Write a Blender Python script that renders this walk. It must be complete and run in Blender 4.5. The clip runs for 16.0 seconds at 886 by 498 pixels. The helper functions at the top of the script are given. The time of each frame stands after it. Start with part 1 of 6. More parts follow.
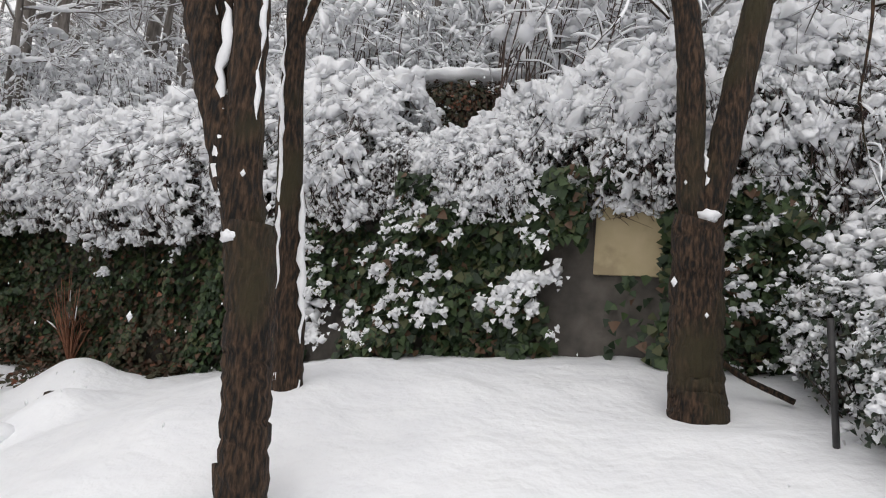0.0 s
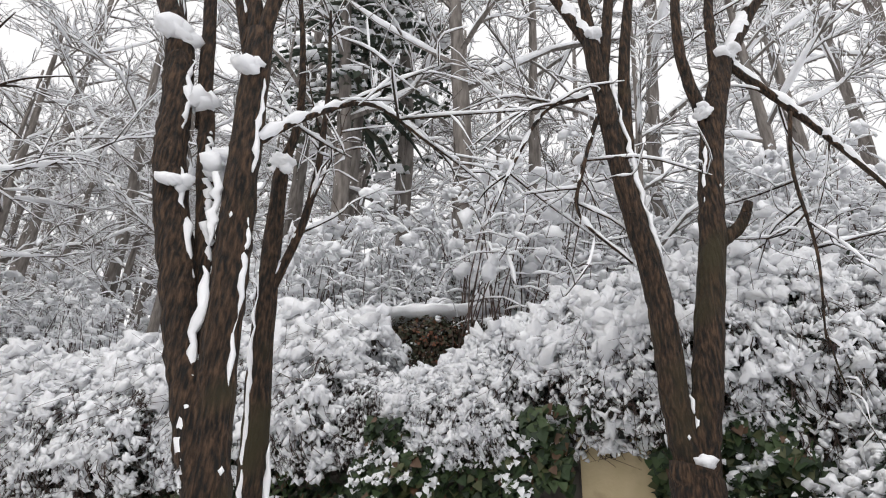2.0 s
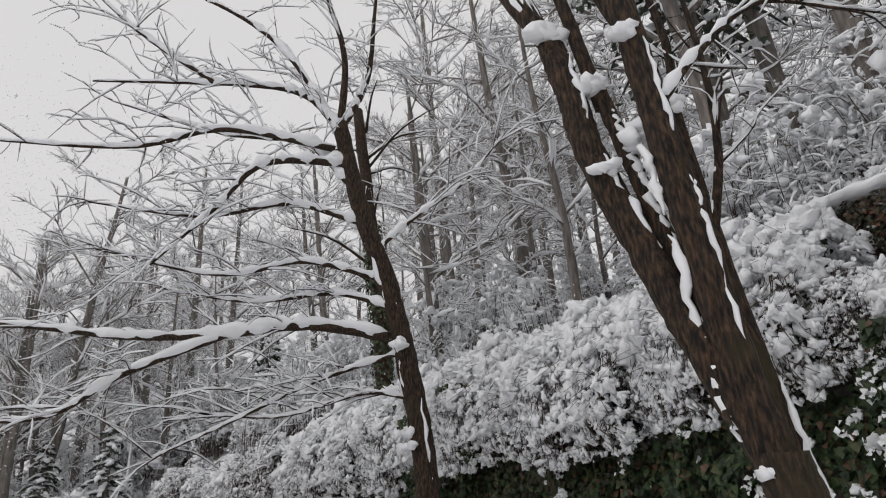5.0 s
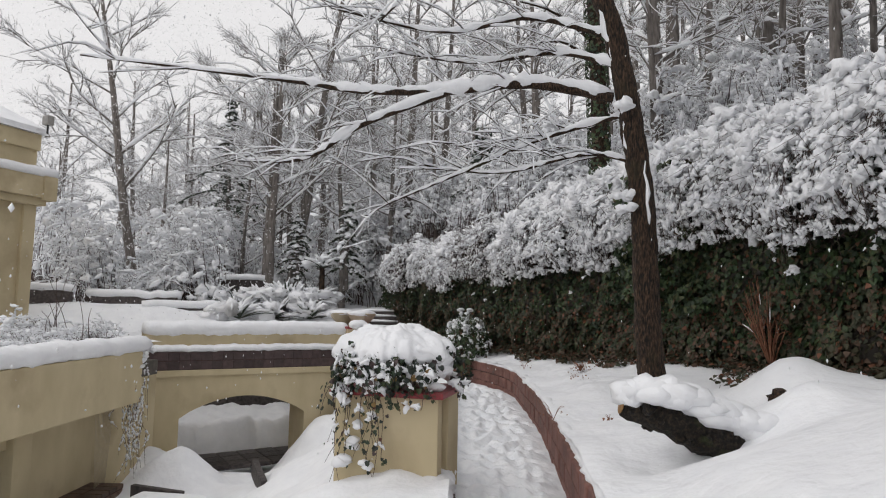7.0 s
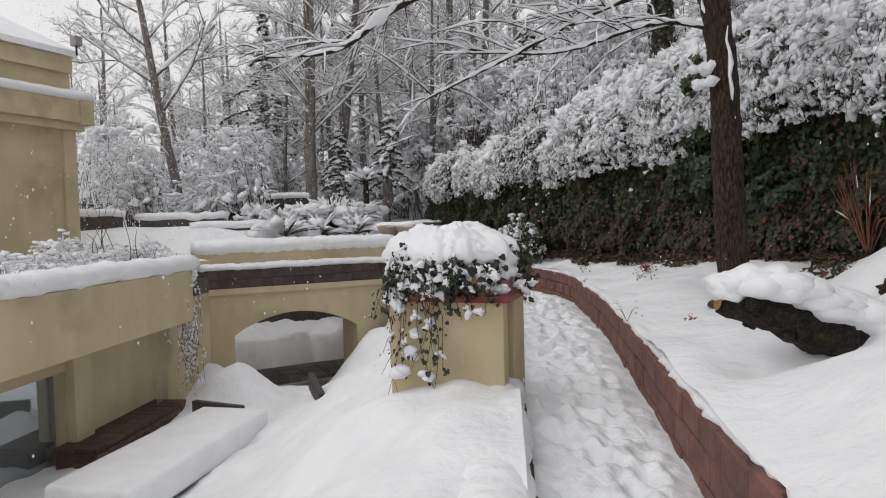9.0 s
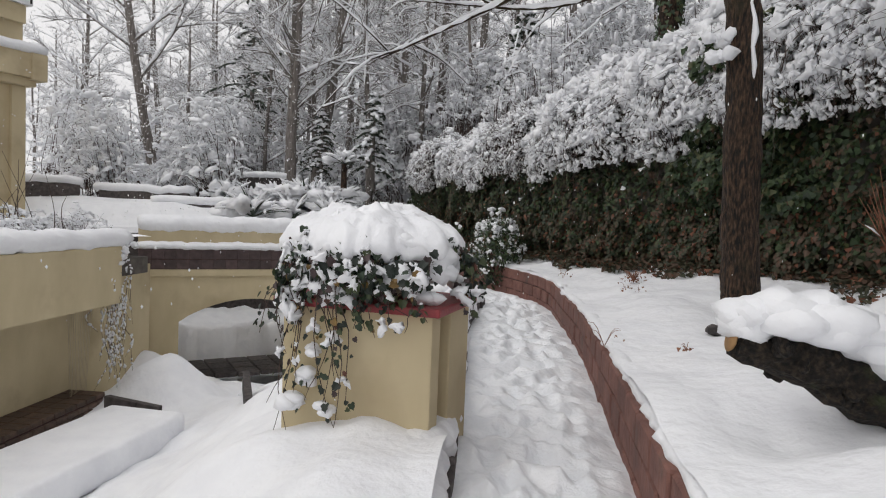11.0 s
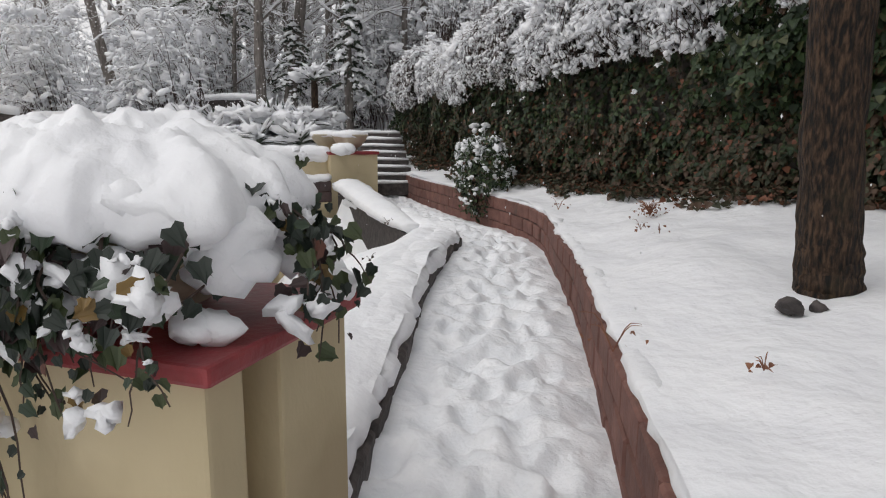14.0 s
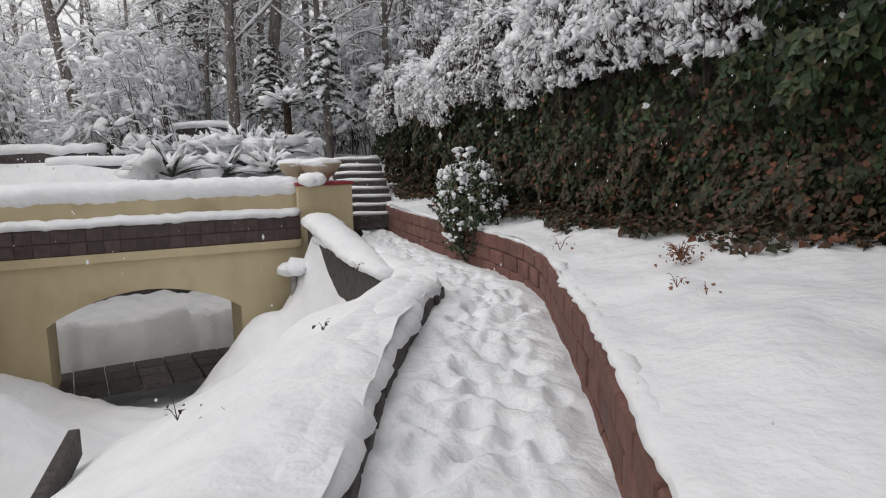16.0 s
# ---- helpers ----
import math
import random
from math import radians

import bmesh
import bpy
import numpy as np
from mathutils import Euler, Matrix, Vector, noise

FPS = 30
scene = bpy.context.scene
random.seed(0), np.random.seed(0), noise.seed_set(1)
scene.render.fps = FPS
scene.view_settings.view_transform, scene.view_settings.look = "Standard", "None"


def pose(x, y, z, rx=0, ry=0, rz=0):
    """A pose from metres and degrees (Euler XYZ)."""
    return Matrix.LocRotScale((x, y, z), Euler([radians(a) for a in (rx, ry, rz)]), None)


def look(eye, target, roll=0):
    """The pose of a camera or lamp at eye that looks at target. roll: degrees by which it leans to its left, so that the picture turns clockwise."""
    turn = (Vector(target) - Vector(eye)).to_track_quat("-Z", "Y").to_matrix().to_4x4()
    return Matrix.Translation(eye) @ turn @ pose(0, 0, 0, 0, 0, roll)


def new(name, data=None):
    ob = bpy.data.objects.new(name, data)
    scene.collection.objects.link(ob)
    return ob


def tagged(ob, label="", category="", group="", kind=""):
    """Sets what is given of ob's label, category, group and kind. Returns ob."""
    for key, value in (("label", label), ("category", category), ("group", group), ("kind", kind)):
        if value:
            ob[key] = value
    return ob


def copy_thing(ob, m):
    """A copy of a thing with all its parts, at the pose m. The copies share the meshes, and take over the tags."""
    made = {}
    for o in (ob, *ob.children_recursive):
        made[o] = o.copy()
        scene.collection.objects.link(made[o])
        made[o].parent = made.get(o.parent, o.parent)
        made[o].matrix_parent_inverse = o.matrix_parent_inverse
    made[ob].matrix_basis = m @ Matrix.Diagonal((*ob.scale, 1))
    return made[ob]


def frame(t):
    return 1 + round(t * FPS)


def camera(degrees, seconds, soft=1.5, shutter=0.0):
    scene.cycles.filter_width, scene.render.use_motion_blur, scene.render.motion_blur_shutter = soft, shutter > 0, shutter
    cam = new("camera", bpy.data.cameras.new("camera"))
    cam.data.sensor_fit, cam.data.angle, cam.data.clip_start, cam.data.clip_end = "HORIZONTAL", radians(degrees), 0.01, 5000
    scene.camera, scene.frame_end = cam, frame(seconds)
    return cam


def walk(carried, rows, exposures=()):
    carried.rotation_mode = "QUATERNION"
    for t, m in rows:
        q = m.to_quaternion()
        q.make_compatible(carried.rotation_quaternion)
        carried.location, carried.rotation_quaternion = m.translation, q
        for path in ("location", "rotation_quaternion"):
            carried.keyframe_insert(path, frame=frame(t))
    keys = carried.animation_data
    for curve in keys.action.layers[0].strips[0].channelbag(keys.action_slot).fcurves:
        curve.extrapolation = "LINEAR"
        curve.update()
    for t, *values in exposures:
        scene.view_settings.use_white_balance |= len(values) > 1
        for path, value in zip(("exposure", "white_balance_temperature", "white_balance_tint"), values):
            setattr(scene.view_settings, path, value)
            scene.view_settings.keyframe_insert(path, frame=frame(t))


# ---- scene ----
cam = camera(69.1, 16.0, soft=1.1)
PATH = [
    (0, (0.873, 0.202, 1.890), (0.673, 2.179, 2.111), 5.1),
    (0.5, (0.784, 0.213, 1.921), (0.589, 2.163, 2.321), 2.7),
    (1, (0.766, 0.282, 1.974), (0.660, 2.196, 2.542), 2.8),
    (1.5, (0.760, 0.290, 2.014), (0.633, 2.148, 2.744), 2.8),
    (2, (0.721, 0.278, 2.073), (0.627, 2.072, 2.953), 2.2),
    (2.5, (0.683, 0.241, 2.165), (0.620, 1.955, 3.194), -0.5),
    (3, (0.673, 0.155, 2.225), (0.496, 1.795, 3.356), -2.9),
    (3.5, (0.620, 0.076, 2.268), (0.294, 1.625, 3.491), -2.7),
    (4, (0.581, 0.018, 2.277), (0.098, 1.603, 3.398), -4.2),
    (4.5, (0.513, 0.015, 2.274), (-0.240, 1.594, 3.244), -5.6),
    (4.9, (0.418, -0.008, 2.201), (-0.642, 1.509, 2.959), -5.9),
    (5, (0.392, 0.003, 2.196), (-0.752, 1.476, 2.917), -5.4),
    (5.2, (0.328, 0.038, 2.216), (-0.887, 1.484, 2.875), -6.5),
    (7.3, (0.049, 0.020, 1.525), (-1.655, 1.056, 1.676), 1.6),
    (7.5, (0.000, 0.000, 1.500), (-1.717, 1.014, 1.652), 1.7),
    (8, (-0.178, 0.034, 1.483), (-1.930, 0.993, 1.586), 3.0),
    (8.5, (-0.344, 0.122, 1.432), (-2.090, 1.096, 1.371), 0.0),
    (9, (-0.522, 0.281, 1.455), (-2.269, 1.251, 1.368), -1.5),
    (9.5, (-0.679, 0.517, 1.418), (-2.402, 1.533, 1.366), -1.3),
    (9.7, (-0.719, 0.669, 1.437), (-2.438, 1.692, 1.397), -0.1),
    (11.8, (-1.889, 1.687, 1.365), (-3.628, 2.662, 1.210), 1.9),
    (12, (-1.948, 1.828, 1.371), (-3.700, 2.780, 1.221), 0.3),
    (12.5, (-2.226, 2.147, 1.339), (-4.055, 2.950, 1.247), 1.2),
    (13, (-2.428, 2.254, 1.354), (-4.244, 3.082, 1.236), 1.3),
    (13.5, (-2.716, 2.505, 1.350), (-4.442, 3.498, 1.168), -0.5),
    (14, (-3.019, 2.771, 1.380), (-4.733, 3.741, 1.031), 0.3),
    (14.5, (-3.282, 2.948, 1.446), (-5.091, 3.795, 1.346), -3.9),
    (15, (-3.570, 3.245, 1.399), (-5.318, 4.202, 1.227), -2.3),
    (15.5, (-3.890, 3.451, 1.424), (-5.653, 4.356, 1.150), -2.5),
    (16, (-4.222, 3.639, 1.445), (-5.934, 4.633, 1.161), -1.2),
]
EXPOSURES = [(0, .30), (.5, .50), (1, .62), (1.5, .58), (2, .44), (2.5, .30), (3, .11), (3.5, -.06), (4.5, -.14), (5, -.16), (7.3, .06), (9, .05), (12, .16), (16, .18)]
walk(cam, [(t, look(eye, target, roll)) for t, eye, target, roll in PATH], EXPOSURES)
# ---------------------------------------------------------------- light
world = bpy.data.worlds.new("overcast_sky")
scene.world = world
world.use_nodes = True
wn, wl = world.node_tree.nodes, world.node_tree.links
sky = wn.new("ShaderNodeTexSky")
sky.sky_type = "NISHITA"
sky.sun_disc = False
sky.sun_elevation, sky.sun_rotation = radians(48), radians(200)
sky.dust_density, sky.air_density = 4.0, 1.0
grey = wn.new("ShaderNodeHueSaturation")
grey.inputs["Saturation"].default_value = 0.12
wl.new(sky.outputs["Color"], grey.inputs["Color"])
cloud = wn.new("ShaderNodeMix")  # an even cloud layer in front of the clear sky
cloud.data_type = "RGBA"
cloud.inputs["Factor"].default_value = 0.85
cloud.inputs["B"].default_value = (8.7, 8.55, 8.6, 1)
wl.new(grey.outputs["Color"], cloud.inputs["A"])
wl.new(cloud.outputs["Result"], wn["Background"].inputs["Color"])
wn["Background"].inputs["Strength"].default_value = 0.1
sun_data = bpy.data.lights.new("sun", "SUN")
sun_data.energy, sun_data.angle, sun_data.color = 0.5, radians(60), (1.0, 0.97, 0.93)
sun_lamp = new("sun", sun_data)
sun_lamp.matrix_world = look((0, 0, 30), (3, 14, 8))

# ---------------------------------------------------------------- materials


def material(name, rough=0.8, metal=0.0):
    m = bpy.data.materials.new(name)
    m.use_nodes = True
    b = m.node_tree.nodes["Principled BSDF"]
    b.inputs["Roughness"].default_value, b.inputs["Metallic"].default_value = rough, metal
    return m, m.node_tree.nodes, m.node_tree.links, b


def textured(name, stops, scale, rough=0.85, stretch=(1, 1, 1), bump=0.3, bump_scale=None, detail=6, patch=None, patch_scale=1.2, patch_at=0.55, by_object=0.0, bump_dist=0.02):
    """Noise colours, coarse patches of a second colour, and relief."""
    m, n, l, b = material(name, rough)
    geo = n.new("ShaderNodeNewGeometry")
    mapping = n.new("ShaderNodeMapping")
    mapping.inputs["Scale"].default_value = stretch
    l.new(geo.outputs["Position"], mapping.inputs["Vector"])
    noise_a = n.new("ShaderNodeTexNoise")
    noise_a.inputs["Scale"].default_value, noise_a.inputs["Detail"].default_value = scale, detail
    l.new(mapping.outputs["Vector"], noise_a.inputs["Vector"])
    ramp = n.new("ShaderNodeValToRGB")
    while len(ramp.color_ramp.elements) < len(stops):
        ramp.color_ramp.elements.new(0.5)
    for e, (at, c) in zip(ramp.color_ramp.elements, stops):
        e.position, e.color = at, (*c, 1)
    l.new(noise_a.outputs["Fac"], ramp.inputs["Fac"])
    colour = ramp.outputs["Color"]
    if patch:
        noise_b = n.new("ShaderNodeTexNoise")
        noise_b.inputs["Scale"].default_value, noise_b.inputs["Detail"].default_value = patch_scale, 5
        l.new(geo.outputs["Position"], noise_b.inputs["Vector"])
        edge = n.new("ShaderNodeMapRange")
        edge.inputs["From Min"].default_value, edge.inputs["From Max"].default_value = patch_at, patch_at + 0.12
        l.new(noise_b.outputs["Fac"], edge.inputs["Value"])
        mix = n.new("ShaderNodeMix")
        mix.data_type = "RGBA"
        l.new(edge.outputs["Result"], mix.inputs["Factor"])
        l.new(colour, mix.inputs["A"])
        mix.inputs["B"].default_value = (*patch, 1)
        colour = mix.outputs["Result"]
    if by_object:
        info = n.new("ShaderNodeObjectInfo")
        vary = n.new("ShaderNodeHueSaturation")
        rng = n.new("ShaderNodeMapRange")
        rng.inputs["To Min"].default_value, rng.inputs["To Max"].default_value = 1 - by_object, 1 + by_object
        l.new(info.outputs["Random"], rng.inputs["Value"])
        l.new(rng.outputs["Result"], vary.inputs["Value"])
        l.new(colour, vary.inputs["Color"])
        colour = vary.outputs["Color"]
    l.new(colour, b.inputs["Base Color"])
    if bump:
        fine = n.new("ShaderNodeTexNoise")
        fine.inputs["Scale"].default_value, fine.inputs["Detail"].default_value = bump_scale or scale * 2, 8
        l.new(mapping.outputs["Vector"], fine.inputs["Vector"])
        bm = n.new("ShaderNodeBump")
        bm.inputs["Strength"].default_value, bm.inputs["Distance"].default_value = bump, bump_dist
        l.new(fine.outputs["Fac"], bm.inputs["Height"])
        l.new(bm.outputs["Normal"], b.inputs["Normal"])
    return m


def leafy(name, colours, rough=0.5):
    """Each leaf its own colour out of a row."""
    m, n, l, b = material(name, rough)
    geo = n.new("ShaderNodeNewGeometry")
    ramp = n.new("ShaderNodeValToRGB")
    ramp.color_ramp.interpolation = "CONSTANT"
    while len(ramp.color_ramp.elements) < len(colours):
        ramp.color_ramp.elements.new(0.5)
    for e, (at, c) in zip(ramp.color_ramp.elements, colours):
        e.position, e.color = at, (*c, 1)
    l.new(geo.outputs["Random Per Island"], ramp.inputs["Fac"])
    l.new(ramp.outputs["Color"], b.inputs["Base Color"])
    return m


SNOW = textured("fresh_snow", [(0.3, (0.80, 0.81, 0.84)), (0.7, (0.88, 0.89, 0.91))], 3.0, 0.65, bump=0.5, bump_scale=9, bump_dist=0.05)
SNOW_TRODDEN = textured("trodden_snow", [(0.35, (0.74, 0.76, 0.79)), (0.65, (0.86, 0.87, 0.89))], 5.0, 0.6, bump=0.6, bump_scale=11, bump_dist=0.05)
BARK = textured("dark_bark", [(0.38, (0.004, 0.003, 0.0022)), (0.50, (0.028, 0.0155, 0.0082)), (0.66, (0.084, 0.048, 0.027))], 60, 0.95, (1, 1, 0.22), 1.0, 30, patch=(0.034, 0.027, 0.011), patch_scale=1.6, patch_at=0.58, bump_dist=0.05)
ROTTEN = textured("rotten_bark", [(0.36, (0.004, 0.0035, 0.003)), (0.52, (0.018, 0.013, 0.009)), (0.68, (0.05, 0.036, 0.022))], 38, 0.95, bump=1.0, bump_scale=34, patch=(0.030, 0.036, 0.012), patch_scale=7, patch_at=0.60, bump_dist=0.05)
# forest bark: grey-brown, with the paleness of distance haze mixed into the colour
BARK_HAZED = textured("hazed_grey_bark", [(0.3, (0.09, 0.078, 0.07)), (0.7, (0.25, 0.225, 0.205))], 14, 0.95, (1, 1, 0.2), 0.8, 20, bump_dist=0.04)
TWIG = textured("brown_twig", [(0.3, (0.035, 0.024, 0.02)), (0.7, (0.09, 0.06, 0.05))], 9, 0.9, bump=0)
RED_TWIG = textured("rusty_twig", [(0.3, (0.13, 0.05, 0.03)), (0.7, (0.30, 0.14, 0.08))], 9, 0.9, bump=0)
IVY = leafy("ivy_leaf", [(0, (0.013, 0.028, 0.010)), (0.35, (0.027, 0.052, 0.017)), (0.6, (0.046, 0.076, 0.025)), (0.82, (0.070, 0.078, 0.029)), (0.94, (0.10, 0.055, 0.03))], 0.6)
IVY_DRY = leafy("withered_ivy_leaf", [(0, (0.03, 0.035, 0.016)), (0.3, (0.05, 0.045, 0.022)), (0.6, (0.085, 0.05, 0.03)), (0.9, (0.16, 0.06, 0.03))], 0.7)
NEEDLE = leafy("evergreen_leaf", [(0, (0.03, 0.045, 0.03)), (0.5, (0.045, 0.06, 0.04)), (0.85, (0.06, 0.06, 0.04))], 0.7)
HEDGE_LEAF = leafy("dark_hedge_leaf", [(0, (0.012, 0.018, 0.012)), (0.4, (0.022, 0.026, 0.017)), (0.7, (0.035, 0.028, 0.022)), (0.9, (0.06, 0.032, 0.028))], 0.7)
PLASTER = textured("yellow_plaster", [(0.3, (0.48, 0.40, 0.25)), (0.7, (0.58, 0.49, 0.32))], 2.2, 0.9, (1, 1, 0.5), 0.35, 60, patch=(0.43, 0.35, 0.22), patch_scale=0.9, bump_dist=0.006)
PATCH = textured("ochre_plaster", [(0.3, (0.44, 0.36, 0.22)), (0.7, (0.52, 0.43, 0.27))], 5, 0.9, bump=0.4, bump_scale=40, bump_dist=0.006, patch=(0.36, 0.29, 0.18), patch_scale=4)
CONCRETE = textured("damp_concrete", [(0.3, (0.05, 0.045, 0.04)), (0.7, (0.13, 0.115, 0.10))], 5, 0.85, bump=0.6, bump_scale=18, bump_dist=0.02)
DARK_STONE = textured("dark_stone", [(0.3, (0.035, 0.03, 0.03)), (0.7, (0.10, 0.085, 0.08))], 12, 0.8, bump=0.7, bump_scale=25, by_object=0.3, bump_dist=0.02)
MAROON = textured("dark_maroon_tile", [(0.3, (0.045, 0.028, 0.028)), (0.7, (0.085, 0.055, 0.052))], 9, 0.6, bump=0.4, bump_scale=30, by_object=0.25, bump_dist=0.01)
KERB_RED = textured("weathered_red_block", [(0.3, (0.12, 0.055, 0.045)), (0.7, (0.20, 0.095, 0.075))], 7, 0.85, bump=0.7, bump_scale=22, patch=(0.09, 0.06, 0.05), patch_scale=2.5, patch_at=0.6, by_object=0.16, bump_dist=0.02)
MORTAR = textured("dark_mortar", [(0.3, (0.05, 0.03, 0.026)), (0.7, (0.09, 0.05, 0.045))], 15, 0.95, bump=0.5, bump_scale=30)
RED_PAINT = textured("red_paint", [(0.3, (0.20, 0.025, 0.03)), (0.7, (0.30, 0.04, 0.045))], 10, 0.45, bump=0.4, bump_scale=40, patch=(0.13, 0.03, 0.03), patch_scale=5, patch_at=0.6, bump_dist=0.008)
BRICK = textured("wet_brown_brick", [(0.3, (0.045, 0.028, 0.02)), (0.7, (0.11, 0.065, 0.045))], 12, 0.6, bump=0.5, bump_scale=30, by_object=0.3, bump_dist=0.01)
BOWL = textured("pale_cast_stone", [(0.3, (0.46, 0.40, 0.30)), (0.7, (0.58, 0.51, 0.38))], 8, 0.8, bump=0.3, bump_scale=40)
WHITE_PAINT = textured("white_paint", [(0.3, (0.62, 0.61, 0.58)), (0.7, (0.74, 0.73, 0.70))], 6, 0.5, bump=0.1)
IRON = textured("black_iron", [(0.3, (0.015, 0.015, 0.016)), (0.7, (0.04, 0.038, 0.038))], 20, 0.55, bump=0.2)
PIPE = textured("grey_pipe", [(0.3, (0.22, 0.21, 0.20)), (0.7, (0.32, 0.31, 0.29))], 12, 0.5, bump=0.1)
CUT_WOOD = textured("cut_wood", [(0.3, (0.32, 0.17, 0.07)), (0.7, (0.48, 0.29, 0.13))], 10, 0.8, bump=0.4)
GLASS, _n, _l, _b = material("window_glass", 0.03)
_b.inputs["Base Color"].default_value = (0.42, 0.46, 0.48, 1)
_b.inputs["Metallic"].default_value = 0.75

# for the flakes that imitate distant haze; translucent to stay pale against the sky
FLAKE, _n, _l, _b = material("haze_flake", 0.9)
_b.inputs["Base Color"].default_value = (0.9, 0.9, 0.92, 1)
_t, _m = _n.new("ShaderNodeBsdfTranslucent"), _n.new("ShaderNodeMixShader")
_t.inputs["Color"].default_value = (0.95, 0.95, 0.96, 1)
_m.inputs["Fac"].default_value = 0.55
_l.new(_b.outputs["BSDF"], _m.inputs[1])
_l.new(_t.outputs["BSDF"], _m.inputs[2])
_l.new(_m.outputs["Shader"], _n["Material Output"].inputs["Surface"])

# ---------------------------------------------------------------- tools
rnd = random.Random(7)


def smooth_noise(x, y, z=0.0):
    return noise.noise(Vector((x, y, z)))


ICO = bmesh.new()
bmesh.ops.create_icosphere(ICO, subdivisions=2, radius=1)
ICO_V = np.array([v.co[:] for v in ICO.verts])
ICO_F = [[v.index for v in f.verts] for f in ICO.faces]
ICO.free()
ICO1 = bmesh.new()
bmesh.ops.create_icosphere(ICO1, subdivisions=1, radius=1)
ICO1_V = np.array([v.co[:] for v in ICO1.verts])
ICO1_F = [[v.index for v in f.verts] for f in ICO1.faces]
ICO1.free()
OCT_V = np.array([(1, 0, 0), (-1, 0, 0), (0, 1, 0), (0, -1, 0), (0, 0, 1), (0, 0, -1)], float)
OCT_F = [(0, 2, 4), (2, 1, 4), (1, 3, 4), (3, 0, 4), (2, 0, 5), (1, 2, 5), (3, 1, 5), (0, 3, 5)]


class Shape:
    """Collects tubes, lumps and leaves for one mesh."""

    def __init__(self):
        self.v, self.f = [], []
        self.count = 0

    def add(self, verts, faces):
        self.v.append(np.asarray(verts, float))
        k = self.count
        self.f.extend([[i + k for i in face] for face in faces])
        self.count += len(verts)

    def tube(self, pts, radii, sides=6, squash=1.0, lump=0.0, cap=True):
        pts = np.asarray(pts, float)
        k = len(pts)
        radii = np.interp(np.linspace(0, 1, k), np.linspace(0, 1, len(radii)), radii)
        tan = np.gradient(pts, axis=0)
        tan /= np.linalg.norm(tan, axis=1)[:, None] + 1e-9
        ref = np.where(np.abs(tan[:, 2:3]) > 0.9, [[1.0, 0, 0]], [[0, 0, 1.0]])
        side = np.cross(tan, ref)
        side /= np.linalg.norm(side, axis=1)[:, None] + 1e-9
        up = np.cross(side, tan)
        ang = np.linspace(0, 2 * math.pi, sides, endpoint=False)
        ring = side[:, None] * np.cos(ang)[None, :, None] + up[:, None] * np.sin(ang)[None, :, None] * squash
        r = radii[:, None] * (1 + lump * np.random.uniform(-1, 1, (k, sides)))
        v = (pts[:, None] + ring * r[..., None]).reshape(-1, 3)
        f = [(i * sides + j, i * sides + (j + 1) % sides, (i + 1) * sides + (j + 1) % sides, (i + 1) * sides + j) for i in range(k - 1) for j in range(sides)]
        if cap:
            f.append(tuple(range((k - 1) * sides, k * sides)))
            f.append(tuple(reversed(range(sides))))
        self.add(v, f)

    def lump(self, centre, size, rough=0.18, low=False):
        base, faces = {0: (ICO_V, ICO_F), 1: (OCT_V, OCT_F), 2: (ICO1_V, ICO1_F)}[int(low)]
        ph = np.random.uniform(0, 6.28, 6)
        d = 1 + rough * (np.sin(base[:, 0] * 3.1 + ph[0]) * np.sin(base[:, 1] * 2.7 + ph[1]) + 0.6 * np.sin(base[:, 2] * 4 + base[:, 0] * 3 + ph[2]) + 0.4 * np.sin(base[:, 1] * 7 + ph[3]))
        self.add(base * d[:, None] * np.asarray(size) + np.asarray(centre), faces)

    def leaves(self, centres, normals, sizes, droop=0.6):
        """Folded heart-shaped leaves that hang from their stalks."""
        c, nrm = np.asarray(centres, float), np.asarray(normals, float)
        k = len(c)
        nrm = nrm / (np.linalg.norm(nrm, axis=1)[:, None] + 1e-9)
        down = np.random.normal(0, 0.5, (k, 3)) + [0, 0, -droop * 1.6]
        down -= nrm * np.sum(down * nrm, axis=1)[:, None]
        down /= np.linalg.norm(down, axis=1)[:, None] + 1e-9
        sd = np.cross(down, nrm)
        s = np.asarray(sizes)[:, None]
        base = c - down * s * 0.25
        v = np.stack([base, c - sd * s * 0.5 + nrm * s * 0.12 - down * s * 0.1, c - sd * s * 0.32 + down * s * 0.3 + nrm * s * 0.06, c + down * s * 0.75 - nrm * s * 0.05, c + sd * s * 0.32 + down * s * 0.3 + nrm * s * 0.06, c + sd * s * 0.5 + nrm * s * 0.12 - down * s * 0.1], axis=1).reshape(-1, 3)
        f = []
        for i in range(k):
            o = i * 6
            f += [(o, o + 1, o + 2, o + 3), (o, o + 3, o + 4, o + 5)]
        self.add(v, f)

    def box(self, lo, hi):
        (x0, y0, z0), (x1, y1, z1) = lo, hi
        self.add([(x0, y0, z0), (x1, y0, z0), (x1, y1, z0), (x0, y1, z0), (x0, y0, z1), (x1, y0, z1), (x1, y1, z1), (x0, y1, z1)], [(0, 3, 2, 1), (4, 5, 6, 7), (0, 1, 5, 4), (1, 2, 6, 5), (2, 3, 7, 6), (3, 0, 4, 7)])

    def mesh(self, name, mat, smooth=True):
        me = bpy.data.meshes.new(name)
        v = np.concatenate(self.v) if self.v else np.zeros((0, 3))
        me.from_pydata(v.tolist(), [], self.f)
        me.materials.append(mat)
        if smooth:
            me.shade_smooth()
        me.update()
        return me


